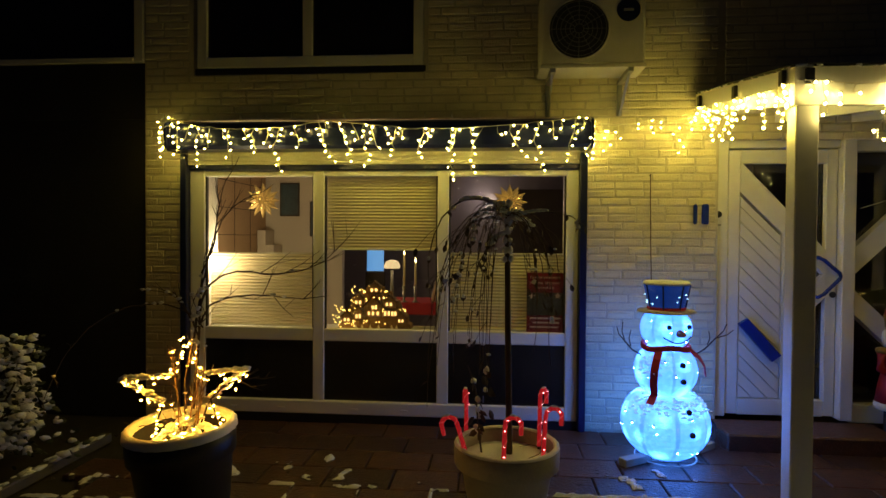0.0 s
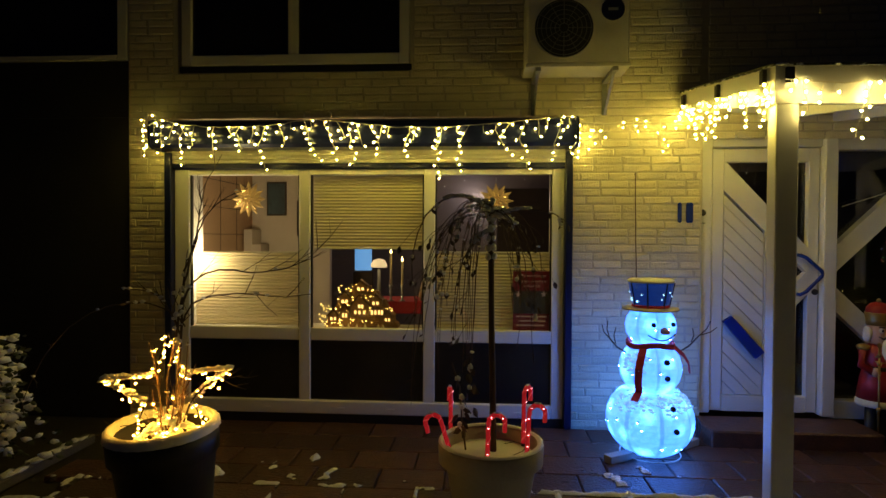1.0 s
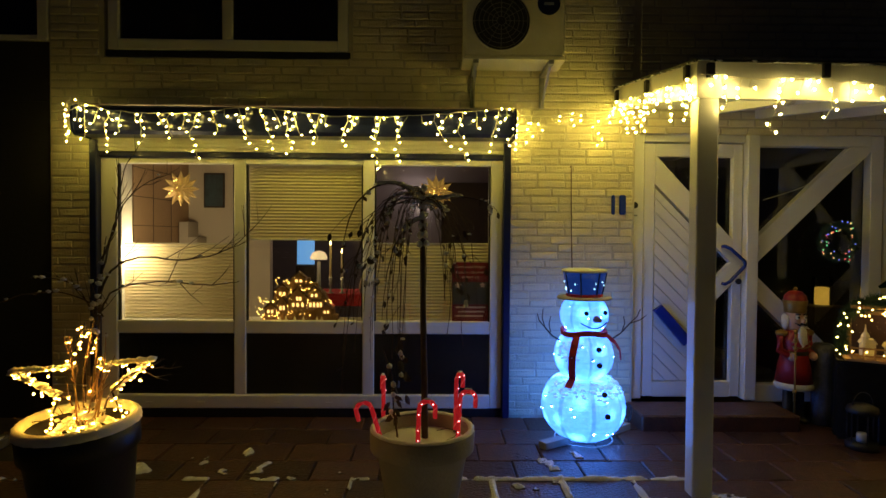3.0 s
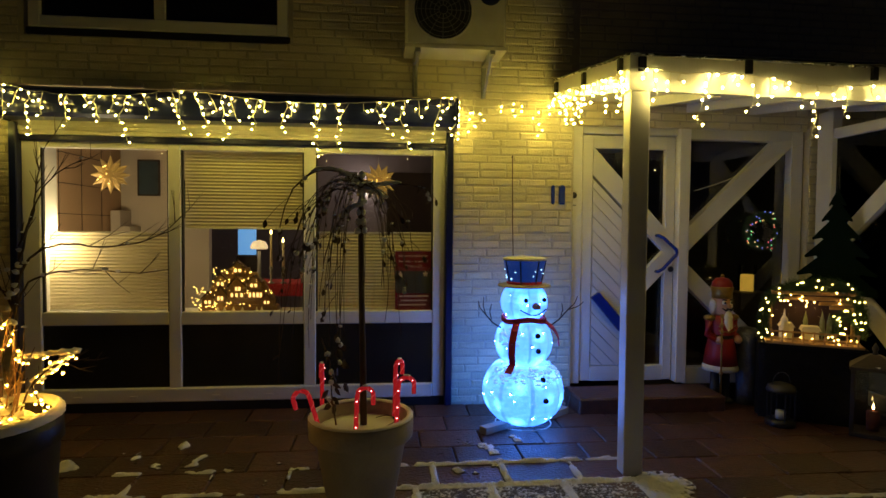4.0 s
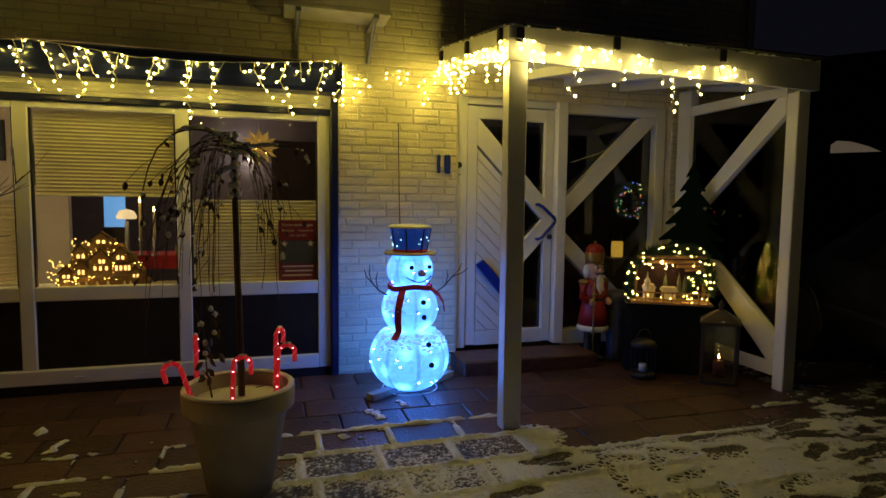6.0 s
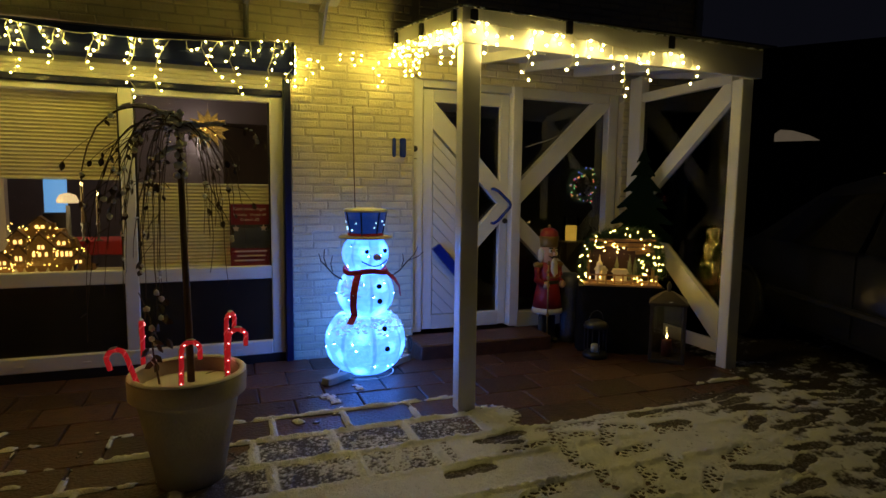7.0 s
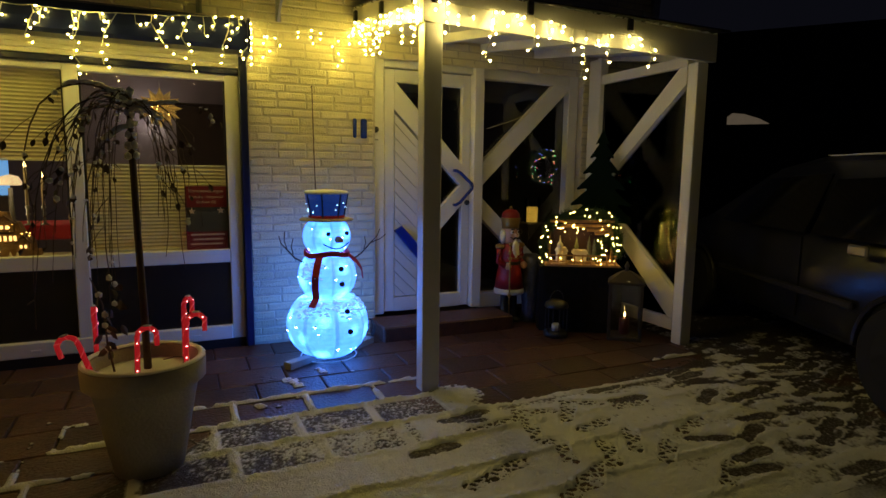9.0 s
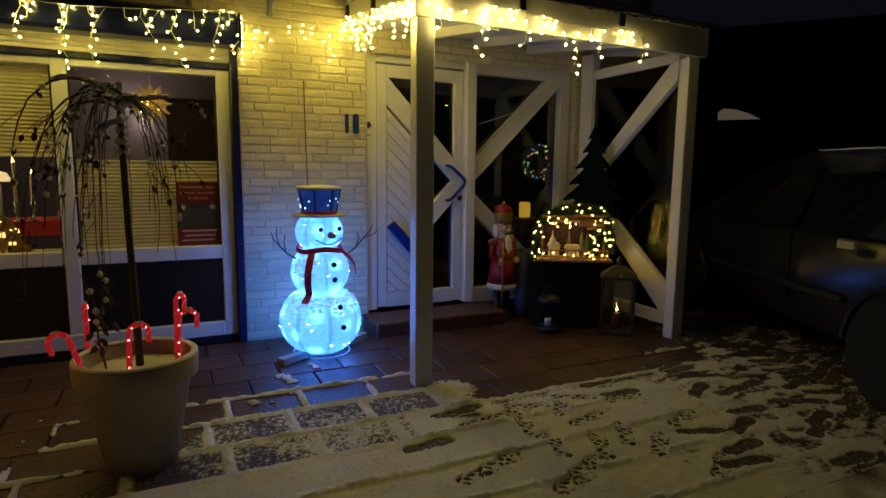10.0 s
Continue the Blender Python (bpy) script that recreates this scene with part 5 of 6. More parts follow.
def nutcracker():
    bm = B()

    def piece(fn, slot):
        n = len(bm.faces)
        fn()
        bm.faces.ensure_lookup_table()
        for f in bm.faces[n:]:
            f.material_index = slot

    piece(lambda: [lathe(bm, [(0.045, 0.0), (0.05, 0.02), (0.042, 0.05), (0.040, 0.30)], x, 0, 14) for x in (-0.055, 0.055)], 4)
    piece(lambda: [blob(bm, (x, -0.05, 0.025), 0.05, 0.8, 1.2, 0.5, 0.02, 2) for x in (-0.055, 0.055)], 4)
    piece(lambda: lathe(bm, [(0.150, 0.27), (0.155, 0.29), (0.145, 0.32)], 0, 0, 24), 2)
    piece(lambda: lathe(bm, [(0.146, 0.32), (0.125, 0.45), (0.10, 0.55), (0.11, 0.62), (0.105, 0.70), (0.05, 0.725)], 0, 0, 24), 0)
    piece(lambda: lathe(bm, [(0.104, 0.535), (0.106, 0.545), (0.106, 0.56), (0.104, 0.565)], 0, 0, 24), 4)
    piece(lambda: [blob(bm, (s * 0.125, 0, 0.70), 0.05, 1.1, 1.0, 0.55, 0.05, 2) for s in (-1, 1)], 1)
    piece(lambda: [tube(bm, [(s * 0.135, 0, 0.69), (s * 0.15, -0.01, 0.57), (s * 0.11, -0.09, 0.53)], 0.036, 10, 0.028) for s in (-1, 1)], 0)
    piece(lambda: [blob(bm, (s * 0.10, -0.10, 0.53), 0.034, rough=0.05, sub=2) for s in (-1, 1)], 3)
    piece(lambda: lathe(bm, [(0.05, 0.715), (0.078, 0.74), (0.082, 0.85), (0.075, 0.86)], 0, 0, 20), 3)
    piece(lambda: [blob(bm, (s * 0.085, 0.01, 0.79), 0.05, 0.6, 0.8, 1.3, 0.12, 2) for s in (-1, 1)], 2)
    piece(lambda: blob(bm, (0, -0.088, 0.675), 0.06, 0.8, 0.55, 1.5, 0.12, 2), 2)
    piece(lambda: blob(bm, (0, -0.09, 0.80), 0.022, 0.8, 1.1, 1.0, 0.03, 2), 3)
    piece(lambda: [tube(bm, [(0, -0.094, 0.782), (s * 0.03, -0.09, 0.768), (s * 0.055, -0.072, 0.785)], 0.010, 8, 0.004) for s in (-1, 1)], 4)
    piece(lambda: [blob(bm, (s * 0.034, -0.070, 0.828), 0.019, rough=0.02, sub=2) for s in (-1, 1)], 2)
    piece(lambda: [tube(bm, [(s * 0.015, -0.083, 0.850), (s * 0.05, -0.068, 0.852)], 0.005, 6) for s in (-1, 1)], 4)
    piece(lambda: [blob(bm, (s * 0.034, -0.084, 0.828), 0.010, rough=0.02, sub=2) for s in (-1, 1)], 4)
    piece(lambda: lathe(bm, [(0.086, 0.86), (0.088, 0.90), (0.098, 0.95), (0.094, 0.955), (0.084, 0.91)], 0, 0, 20), 1)
    piece(lambda: lathe(bm, [(0.084, 0.91), (0.092, 0.95), (0.085, 0.99), (0.055, 1.02), (0.01, 1.03)], 0, 0, 20), 0)
    piece(lambda: blob(bm, (0, 0, 1.04), 0.017, rough=0.03, sub=2), 1)
    piece(lambda: [tube(bm, [(-0.085, -0.075, z), (0, -0.112, z - 0.012), (0.085, -0.075, z)], 0.006, 6) for z in (0.605, 0.64)], 1)
    piece(lambda: tube(bm, [(-0.10, -0.135, 0.06), (-0.10, -0.13, 0.72)], 0.008, 8), 1)
    piece(lambda: [blob(bm, (-0.10, -0.132, z), 0.018, rough=0.02, sub=2) for z in (0.27, 0.60, 0.66, 0.73)], 1)
    me = mesh_of("nutcracker_figure", bm, NUTRED, True)
    for m in (GOLDP, HAIR, SKIN, BLACK):
        me.materials.append(m)
    ob = new("nutcracker_figure", me)
    ob.location, ob.rotation_euler, ob.scale = (2.36, -0.13, 0.0), (0, 0, radians(8)), (0.9, 0.9, 1.0)
    return tagged(ob, "red and gold painted nutcracker figure with white hair", "figure")


nutcracker()

# ---- porch display ----
CLOTH = mat("black_cloth", (0.003, 0.0028, 0.003), (0.009, 0.008, 0.009), 14, 0.85, 0.9, 40, spec=0.15)
stand = thing("display_table", (2.85, -0.48, 0.0), "table draped in black cloth carrying the lit crib", "table")
stand.rotation_euler.z = radians(-30)
bm = B()
N, prev = 64, None
for zi in range(7):
    ring = []
    for k in range(N):
        a = 6.28319 * k / N
        c, s_ = math.cos(a), math.sin(a)
        q = 1.0 / max(abs(c) / 0.345, abs(s_) / 0.23)
        f = 1 + (0.04 * math.sin(a * 13 + 1) + 0.02 * math.sin(a * 29)) * (1 - zi / 6)
        ring.append(bm.verts.new((q * f * c, q * f * s_, 0.005 + 0.545 * zi / 6)))
    if prev:
        for k in range(N):
            bm.faces.new((prev[k], prev[(k + 1) % N], ring[(k + 1) % N], ring[k]))
    prev = ring
part("cloth", bm, CLOTH, stand, smooth=True)
part("tabletop", box(B(), -0.347, 0.347, -0.232, 0.232, 0.5505, 0.566, 0.004), CLOTH, stand)
for x in (-0.30, 0.30):
    for y in (-0.18, 0.18):
        part("leg", box(B(), x - 0.02, x + 0.02, y - 0.02, y + 0.02, 0.0, 0.55), DARKWOOD, stand)
crib = thing("lit_crib", (2.82, -0.55, 0.566), "lit wooden village scene framed by a green garland with warm bulbs", "crib")
crib.rotation_euler.z = radians(-30)
PINE = mat("pine_garland", (0.03, 0.075, 0.025), (0.018, 0.045, 0.02), 30, 0.7, 0.2, 90)
random.seed(55)


def needles(bm, path, r, n, ln=0.035):
    """Tufts of needles along a line."""
    for i in range(n):
        f = random.uniform(0, len(path) - 1.001)
        k = int(f)
        p = path[k].lerp(path[k + 1], f - k)
        d = Vector((random.uniform(-1, 1), random.uniform(-1, 1), random.uniform(-1, 1))).normalized()
        a, b = p + d * r * 0.25, p + d * (r + random.uniform(0, ln))
        u = d.cross(Vector((0.3, 0.5, 0.8))).normalized() * 0.0022
        w = d.cross(u).normalized() * 0.0022
        v = [bm.verts.new(q) for q in (a - u, a + u, a + w, b)]
        bm.faces.new((v[0], v[1], v[3]))
        bm.faces.new((v[1], v[2], v[3]))
        bm.faces.new((v[2], v[0], v[3]))


arch = [Vector((-0.30, 0.0, 0.03)), Vector((-0.325, 0, 0.15)), Vector((-0.30, 0, 0.29)), Vector((-0.24, 0.0, 0.37)), Vector((-0.12, 0, 0.42)), Vector((0.04, 0, 0.44)), Vector((0.17, 0, 0.43)), Vector((0.27, 0, 0.36)), Vector((0.32, 0, 0.24)), Vector((0.31, -0.01, 0.08))]
bough = [Vector((0.12, -0.07, 0.03)), Vector((0.17, -0.07, 0.12)), Vector((0.14, -0.05, 0.20)), Vector((0.22, -0.05, 0.24)), Vector((0.28, -0.05, 0.16))]
bm = B()
needles(bm, arch, 0.05, 5200)
needles(bm, arch[3:8], 0.062, 1800, 0.045)
needles(bm, bough, 0.04, 1500)
part("garland", bm, PINE, crib, "green fir garland")
back = part("back_board", box(B(), -0.26, 0.26, 0.10, 0.12, 0.0, 0.37, 0.004), mat("violet_backdrop", (0.07, 0.035, 0.045), (0.035, 0.018, 0.03), 5, 0.7), crib)
part("base_board", box(B(), -0.31, 0.31, -0.15, 0.13, 0.0, 0.02, 0.004), PLY, crib)
for x in (-0.27, 0.27):
    part("log_post", tube(B(), [(x, 0.04, 0.02), (x, 0.04, 0.36)], 0.016, 8), PLY, crib)
for k, (x0, x1, z) in enumerate(((-0.27, 0.27, 0.375), (-0.18, 0.27, 0.335), (0.05, 0.27, 0.30), (0.12, 0.27, 0.27))):
    part("log_beam", tube(B(), [(x0, 0.018 * k - 0.02, z), (x1, 0.018 * k - 0.02, z + 0.008)], 0.015, 8), PLY, crib)
for i in range(9):
    x = -0.27 + 0.0675 * i
    part("fence_post", box(B(), x - 0.006, x + 0.006, -0.148, -0.138, 0.02, 0.105, 0.002), PLY, crib)
for z in (0.035, 0.088):
    part("fence_rail", box(B(), -0.285, 0.285, -0.138, -0.132, z, z + 0.012, 0.002), PLY, crib)
ch = part("little_church", box(B(), -0.21, -0.12, -0.06, 0.02, 0.02, 0.12, 0.003), PALE, crib)
part("church_tower", lathe(B(), [(0.022, 0.02), (0.022, 0.165), (0.028, 0.17), (0.021, 0.19), (0.009, 0.205), (0.001, 0.26)], -0.185, -0.07, 8), PALE, ch)
part("church_roof", prism(B(), [(-0.22, 0.12), (-0.11, 0.12), (-0.13, 0.15), (-0.20, 0.15)], -0.07, 0.03), PALE, ch)
hs = part("little_house", box(B(), -0.06, 0.045, -0.05, 0.03, 0.02, 0.10, 0.003), PALE, crib)
part("house_roof", prism(B(), [(-0.075, 0.10), (0.06, 0.10), (0.045, 0.13), (-0.06, 0.13)], -0.06, 0.04), PALE, hs)
for x, h in ((0.07, 0.25), (0.115, 0.235), (0.165, 0.225), (-0.03, 0.235)):
    part("little_tree", lathe(B(), [(0.006, 0.02), (0.006, 0.06), (0.024, 0.062), (0.015, 0.5 * h + 0.03), (0.019, 0.5 * h + 0.03), (0.001, h)], x, 0.0 if x > 0 else 0.05, 8), mat("sage_tree", (0.25, 0.28, 0.18), None, rough=0.8), crib)
CRIBB = bulb_mesh("bulb", 0.0056, mat("crib_led", (0.9, 0.85, 0.5), None, emit=(1.0, 0.62, 0.12), power=44.0), 1.2)
spots = []
for k in range(len(arch) - 1):
    for j in range(4):
        spots.append(arch[k].lerp(arch[k + 1], (j + random.random()) / 4) + Vector((random.uniform(-0.05, 0.05), -0.055 + random.uniform(-0.02, 0.02), random.uniform(-0.055, 0.045))))
for i in range(7):
    spots.append(Vector((-0.255 + 0.082 * i + random.uniform(-0.02, 0.02), -0.155, 0.065 + random.uniform(-0.012, 0.015))))
for i in range(18):
    p = bough[i % 4].lerp(bough[i % 4 + 1], random.random())
    spots.append(p + Vector((random.uniform(-0.03, 0.04), -0.04, random.uniform(-0.03, 0.04))))
for i in range(16):
    spots.append(Vector((random.uniform(-0.24, 0.24), random.uniform(-0.05, 0.02), random.uniform(0.27, 0.39))))
scatter_bulbs(crib, spots, CRIBB)
bm = B()
for i in range(34):
    blob(bm, (random.uniform(-0.22, 0.12), 0.098, random.uniform(0.15, 0.31)), random.uniform(0.0012, 0.0022), 1, 1, 1, 0.0)
tagged(part("painted_stars", bm, PALE, crib, "small pale stars on the backdrop"), kind="stuff")

# wooden fir-tree cut-out
FIR = mat("dark_green_board", (0.003, 0.009, 0.006), (0.004, 0.012, 0.008), 6, 0.95, 0.2, 60, spec=0.08)
fir = thing("fir_cutout", (3.08, -0.46, 0.0), "dark green wooden fir-tree cut-out standing behind the crib", "fir cut-out")
fir.rotation_euler.z = radians(-33)
outline, tiers = [(0.0, 1.74)], ((1.62, 0.055, 0.03), (1.50, 0.10, 0.05), (1.36, 0.16, 0.085), (1.22, 0.21, 0.12), (1.08, 0.26, 0.15), (0.92, 0.31, 0.05))
right = []
for z, a, b in tiers:
    right += [(a, z), (a * 0.72, z + 0.012), (b, z - 0.01)]
right += [(0.05, 0.0)]
outline = [(0.0, 1.74)] + right + [(-x, z) for x, z in reversed(right)]
part("board_tree", prism(B(), outline, -0.012, 0.012), FIR, fir)
for z, a, b in tiers:
    for s in (-1, 1):
        bm = B()
        prism(bm, [(s * b * 0.9, z + 0.05), (s * a, z + 0.001), (s * a * 0.96, z - 0.014), (s * b * 0.8, z + 0.01)], -0.018, 0.016)
        part("bough_edge", bm, FIR, fir)

# lanterns
RUST = mat("brown_metal", (0.034, 0.024, 0.018), (0.018, 0.013, 0.010), 14, 0.7, 0.3, 70)
big = thing("lantern", (3.0, -0.936, 0.0), "tall brown metal lantern with glass sides and a lit candle", "lantern")
big.rotation_euler.z = radians(-41)
part("base", box(B(), -0.135, 0.135, -0.135, 0.135, 0.0, 0.03, 0.004), RUST, big)
for x in (-0.122, 0.122):
    for y in (-0.122, 0.122):
        part("corner_post", box(B(), x - 0.013, x + 0.013, y - 0.013, y + 0.013, 0.0305, 0.46, 0.003), RUST, big)
part("roof_plate", box(B(), -0.145, 0.145, -0.145, 0.145, 0.461, 0.485, 0.005), RUST, big)
bm = B()
v = [bm.verts.new(p) for p in ((-0.14, -0.14, 0.486), (0.14, -0.14, 0.486), (0.14, 0.14, 0.486), (-0.14, 0.14, 0.486), (-0.03, -0.03, 0.56), (0.03, -0.03, 0.56), (0.03, 0.03, 0.56), (-0.03, 0.03, 0.56))]
for f in ((0, 1, 5, 4), (1, 2, 6, 5), (2, 3, 7, 6), (3, 0, 4, 7), (4, 5, 6, 7), (3, 2, 1, 0)):
    bm.faces.new([v[i] for i in f])
part("roof", bm, RUST, big)
part("finial", lathe(B(), [(0.02, 0.56), (0.012, 0.58), (0.022, 0.60), (0.004, 0.64)], sides=12), RUST, big, smooth=True)
for rx in ((-0.109, 0.109, -0.124, -0.121), (-0.109, 0.109, 0.121, 0.124), (-0.124, -0.121, -0.109, 0.109), (0.121, 0.124, -0.109, 0.109)):
    g = part("glass_side", box(B(), *rx, 0.0305, 0.46), PANE, big)
    g.visible_shadow = False
part("candle", lathe(B(), [(0.04, 0.03), (0.04, 0.16), (0.03, 0.165)], sides=16), mat("dark_red_wax", (0.10, 0.02, 0.02), None, rough=0.5), big, smooth=True)
part("flame", lathe(B(), [(0.004, 0.175), (0.009, 0.185), (0.006, 0.2), (0.001, 0.22)], sides=8), FLAME, big, smooth=True)
bm = B()
for i in range(60):
    blob(bm, (random.uniform(-0.13, 0.13), random.uniform(-0.13, 0.13), 0.492), random.uniform(0.004, 0.010), 1.4, 1.4, 0.5, 0.3)
tagged(part("roof_frost", bm, SNOW, big), kind="stuff")
small = thing("small_lantern", (2.49, -0.69, 0.0), "small round black lantern with a white candle", "lantern")
part("base", lathe(B(), [(0.10, 0.0), (0.10, 0.03), (0.088, 0.045)], sides=24), BLACK, small, smooth=True)
part("top", lathe(B(), [(0.095, 0.245), (0.10, 0.255), (0.09, 0.285), (0.05, 0.305), (0.02, 0.31)], sides=24), BLACK, small, smooth=True)
for k in range(6):
    a = 6.28319 * k / 6 + 0.2
    part("bar", tube(B(), [(0.09 * math.cos(a), 0.09 * math.sin(a), 0.04), (0.09 * math.cos(a), 0.09 * math.sin(a), 0.25)], 0.005, 6), BLACK, small)
part("handle", tube(B(), [(0.07 * math.cos(a), 0, 0.295 + 0.09 * math.sin(a)) for a in [math.pi * i / 12 for i in range(13)]], 0.004, 6), BLACK, small)
part("candle", lathe(B(), [(0.035, 0.045), (0.035, 0.10), (0.03, 0.104)], sides=14), mat("white_wax", (0.75, 0.75, 0.72), None, rough=0.5), small, smooth=True)
# Draped table's side again: the snowman's blue light put into the colour.
column = thing("blue_lit_column", (2.57, -0.16, 0.0), "dark bluish column standing for the draped side, blue light put into its colour", "planter")
bm = B()
lathe(bm, [(0.085, 0.0), (0.075, 0.1), (0.08, 0.3), (0.07, 0.45), (0.09, 0.58), (0.06, 0.62)], sides=28, wob=0.07)
part("drape", bm, mat("blue_lit_cloth", (0.10, 0.11, 0.14), (0.03, 0.035, 0.05), 16, 0.3, 0.9, 40), column, smooth=True)

lead = thing("light_lead", (2.2, 0.055, 1.74), "thin clear lead running from the side window to the porch screen", "wire")
part("strand", tube(B(), [(0.0, 0.0, 0.0), (0.28, 0.0, 0.09), (0.62, -0.02, 0.25), (0.92, -0.06, 0.41), (1.035, -0.10, 0.50)], 0.0022, 5), WIRE, lead)

# wreath on the side window and candle jar behind it
wreath = thing("wreath", (2.815, 0.052, 1.41), "dark green wreath with coloured fairy lights on the window", "wreath")
ring = [Vector((0.135 * math.cos(a), 0, 0.135 * math.sin(a))) for a in [6.28319 * i / 40 for i in range(41)]]
bm = B()
needles(bm, ring, 0.035, 2400, 0.03)
part("greenery", bm, PINE, wreath)
part("hoop", tube(B(), ring[:-1], 0.016, 6, closed=True), PINE, wreath)
COL = [bulb_mesh("bulb", 0.0046, mat(n, (0.5, 0.5, 0.5), None, emit=c, power=2.6), 1.2) for n, c in (("blue_led", (0.05, 0.12, 1.0)), ("red_fairy_led", (1.0, 0.06, 0.06)), ("green_led", (0.08, 1.0, 0.25)), ("amber_led", (1.0, 0.55, 0.1)))]
random.seed(61)
for i in range(40):
    a, r = random.uniform(0, 6.28), random.choice((0.10, 0.135, 0.165)) + random.uniform(-0.012, 0.012)
    scatter_bulbs(wreath, [Vector((r * math.cos(a), -0.045, r * math.sin(a)))], COL[i % 4 if i % 4 else 0])
jar = thing("candle_jar", (2.90, 0.36, 0.86), "glass jar with a glowing yellow candle behind the window", "candle")
part("jar", lathe(B(), [(0.075, 0.0), (0.08, 0.01), (0.08, 0.24)], sides=24, cap=False), PANE, jar, smooth=True)
part("candle", lathe(B(), [(0.055, 0.004), (0.055, 0.15), (0.04, 0.155)], sides=20), mat("glowing_wax", (0.8, 0.65, 0.3), None, rough=0.5, emit=(1.0, 0.58, 0.07), power=0.38), jar, smooth=True)
shelf = thing("hall_stand", (2.90, 0.38, 0.02), "narrow dark stand in the hall", "stand")
part("stand_body", box(B(), -0.16, 0.16, -0.12, 0.14, 0.0, 0.838, 0.01), DARKWOOD, shelf)

# ---- garden edge with snowy bush ----
kerb = thing("garden_kerb", (-3.40, -2.2, 0.0), "low concrete garden kerb with snow on top", "kerb", kind="structure")
part("kerb_stone", box(B(), -0.04, 0.04, -1.8, 1.65, -0.03, 0.04, 0.01), mat("dark_kerb_stone", (0.12, 0.11, 0.10), (0.07, 0.065, 0.06), 9, 0.85, 0.5, 80), kerb)
random.seed(101)
bm = B()
for i in range(150):
    blob(bm, (random.uniform(-0.035, 0.03), random.uniform(-1.8, 1.6), 0.042), random.uniform(0.010, 0.026), 1.1, 2.2, 0.35, 0.3)
tagged(part("kerb_snow", bm, SNOW, kerb, "snow on the kerb", True), kind="stuff")
bush = thing("bush", (-3.82, -1.15, 0.0), "evergreen bush weighed down with lumps of snow", "bush")
BUSHG = mat("bush_leaf", (0.05, 0.06, 0.025), (0.03, 0.038, 0.018), 30, 0.6)
bm, lumps = B(), B()
for i in range(16):
    a, h = random.uniform(0, 6.28), random.uniform(0.3, 0.8)
    r = random.uniform(0.1, 0.42)
    e = Vector((r * math.cos(a), r * math.sin(a), h))
    st = B()
    tube(st, [(0, 0, 0), (e.x * 0.4, e.y * 0.4, h * 0.55), e], 0.012, 6, 0.003)
    part("stem", st, BARK, bush)
for i in range(900):
    a, z = random.uniform(0, 6.28), random.uniform(0.05, 0.82)
    r = (0.46 - 0.22 * z) * math.sqrt(random.random()) * (1 + 0.25 * math.sin(3 * a + 5 * z))
    p = Vector((r * math.cos(a), r * math.sin(a), z))
    leaf(bm, p, Vector((math.cos(a), math.sin(a), random.uniform(-0.6, 0.6))), random.uniform(0.03, 0.06))
    if i % 2 == 0:
        blob(lumps, p + Vector((0, 0, 0.012)), random.uniform(0.012, 0.038), 1.2, 1.2, 0.75, 0.3)
tagged(part("foliage", bm, BUSHG, bush), kind="stuff")
tagged(part("snow_dusting", lumps, SNOW, bush, "lumps of snow on the leaves", True), kind="stuff")

# ---- parked car and house across the drive ----
CARP = mat("dark_grey_car_paint", (0.018, 0.018, 0.021), (0.013, 0.013, 0.016), 3, 0.28)
TYRE = mat("tyre_rubber", (0.015, 0.015, 0.015), None, rough=0.85)
car = thing("parked_car", (4.59, -2.0, 0.0), "dark grey hatchback car parked on the snowy drive", "car")
car.rotation_euler.z = radians(-23)
side_prof = [(2.0, 0.28), (2.05, 0.55), (1.95, 0.78), (1.15, 0.95), (0.55, 1.40), (0.0, 1.50), (-1.1, 1.50), (-1.75, 1.36), (-2.0, 0.95), (-2.08, 0.6), (-2.02, 0.28)]
bm = B()
rows = []
for s in (-1, 1):
    rows.append([bm.verts.new((s * (0.86 - 0.26 * max(0, (z - 0.85) / 0.62)), y, z)) for y, z in side_prof])
n = len(side_prof)
for i in range(n):
    bm.faces.new((rows[0][i], rows[0][(i + 1) % n], rows[1][(i + 1) % n], rows[1][i]))
bm.faces.new(rows[0])
bm.faces.new(rows[1][::-1])
bmesh.ops.bevel(bm, geom=list(bm.edges), offset=0.05, segments=3, affect="EDGES")
body = part("body", bm, CARP, car, smooth=True)
WINM = mat("car_window", (0.006, 0.006, 0.008), None, rough=0.06)
for y0, y1, y2, y3 in ((0.95, -0.25, -0.25, 0.47), (-0.32, -1.40, -1.35, -0.32)):
    bm = B()
    pts = [(y0, 0.95), (y1, 0.95), (y2, 1.37), (y3, 1.33)]
    v = [bm.verts.new((-(0.86 - 0.26 * max(0, (z - 0.85) / 0.62)) - d, y, z)) for d in (0.012, -0.004) for y, z in pts]
    for f in ((0, 1, 2, 3), (7, 6, 5, 4), (0, 4, 5, 1), (1, 5, 6, 2), (2, 6, 7, 3), (3, 7, 4, 0)):
        bm.faces.new([v[i] for i in f])
    part("side_window", bm, WINM, body)
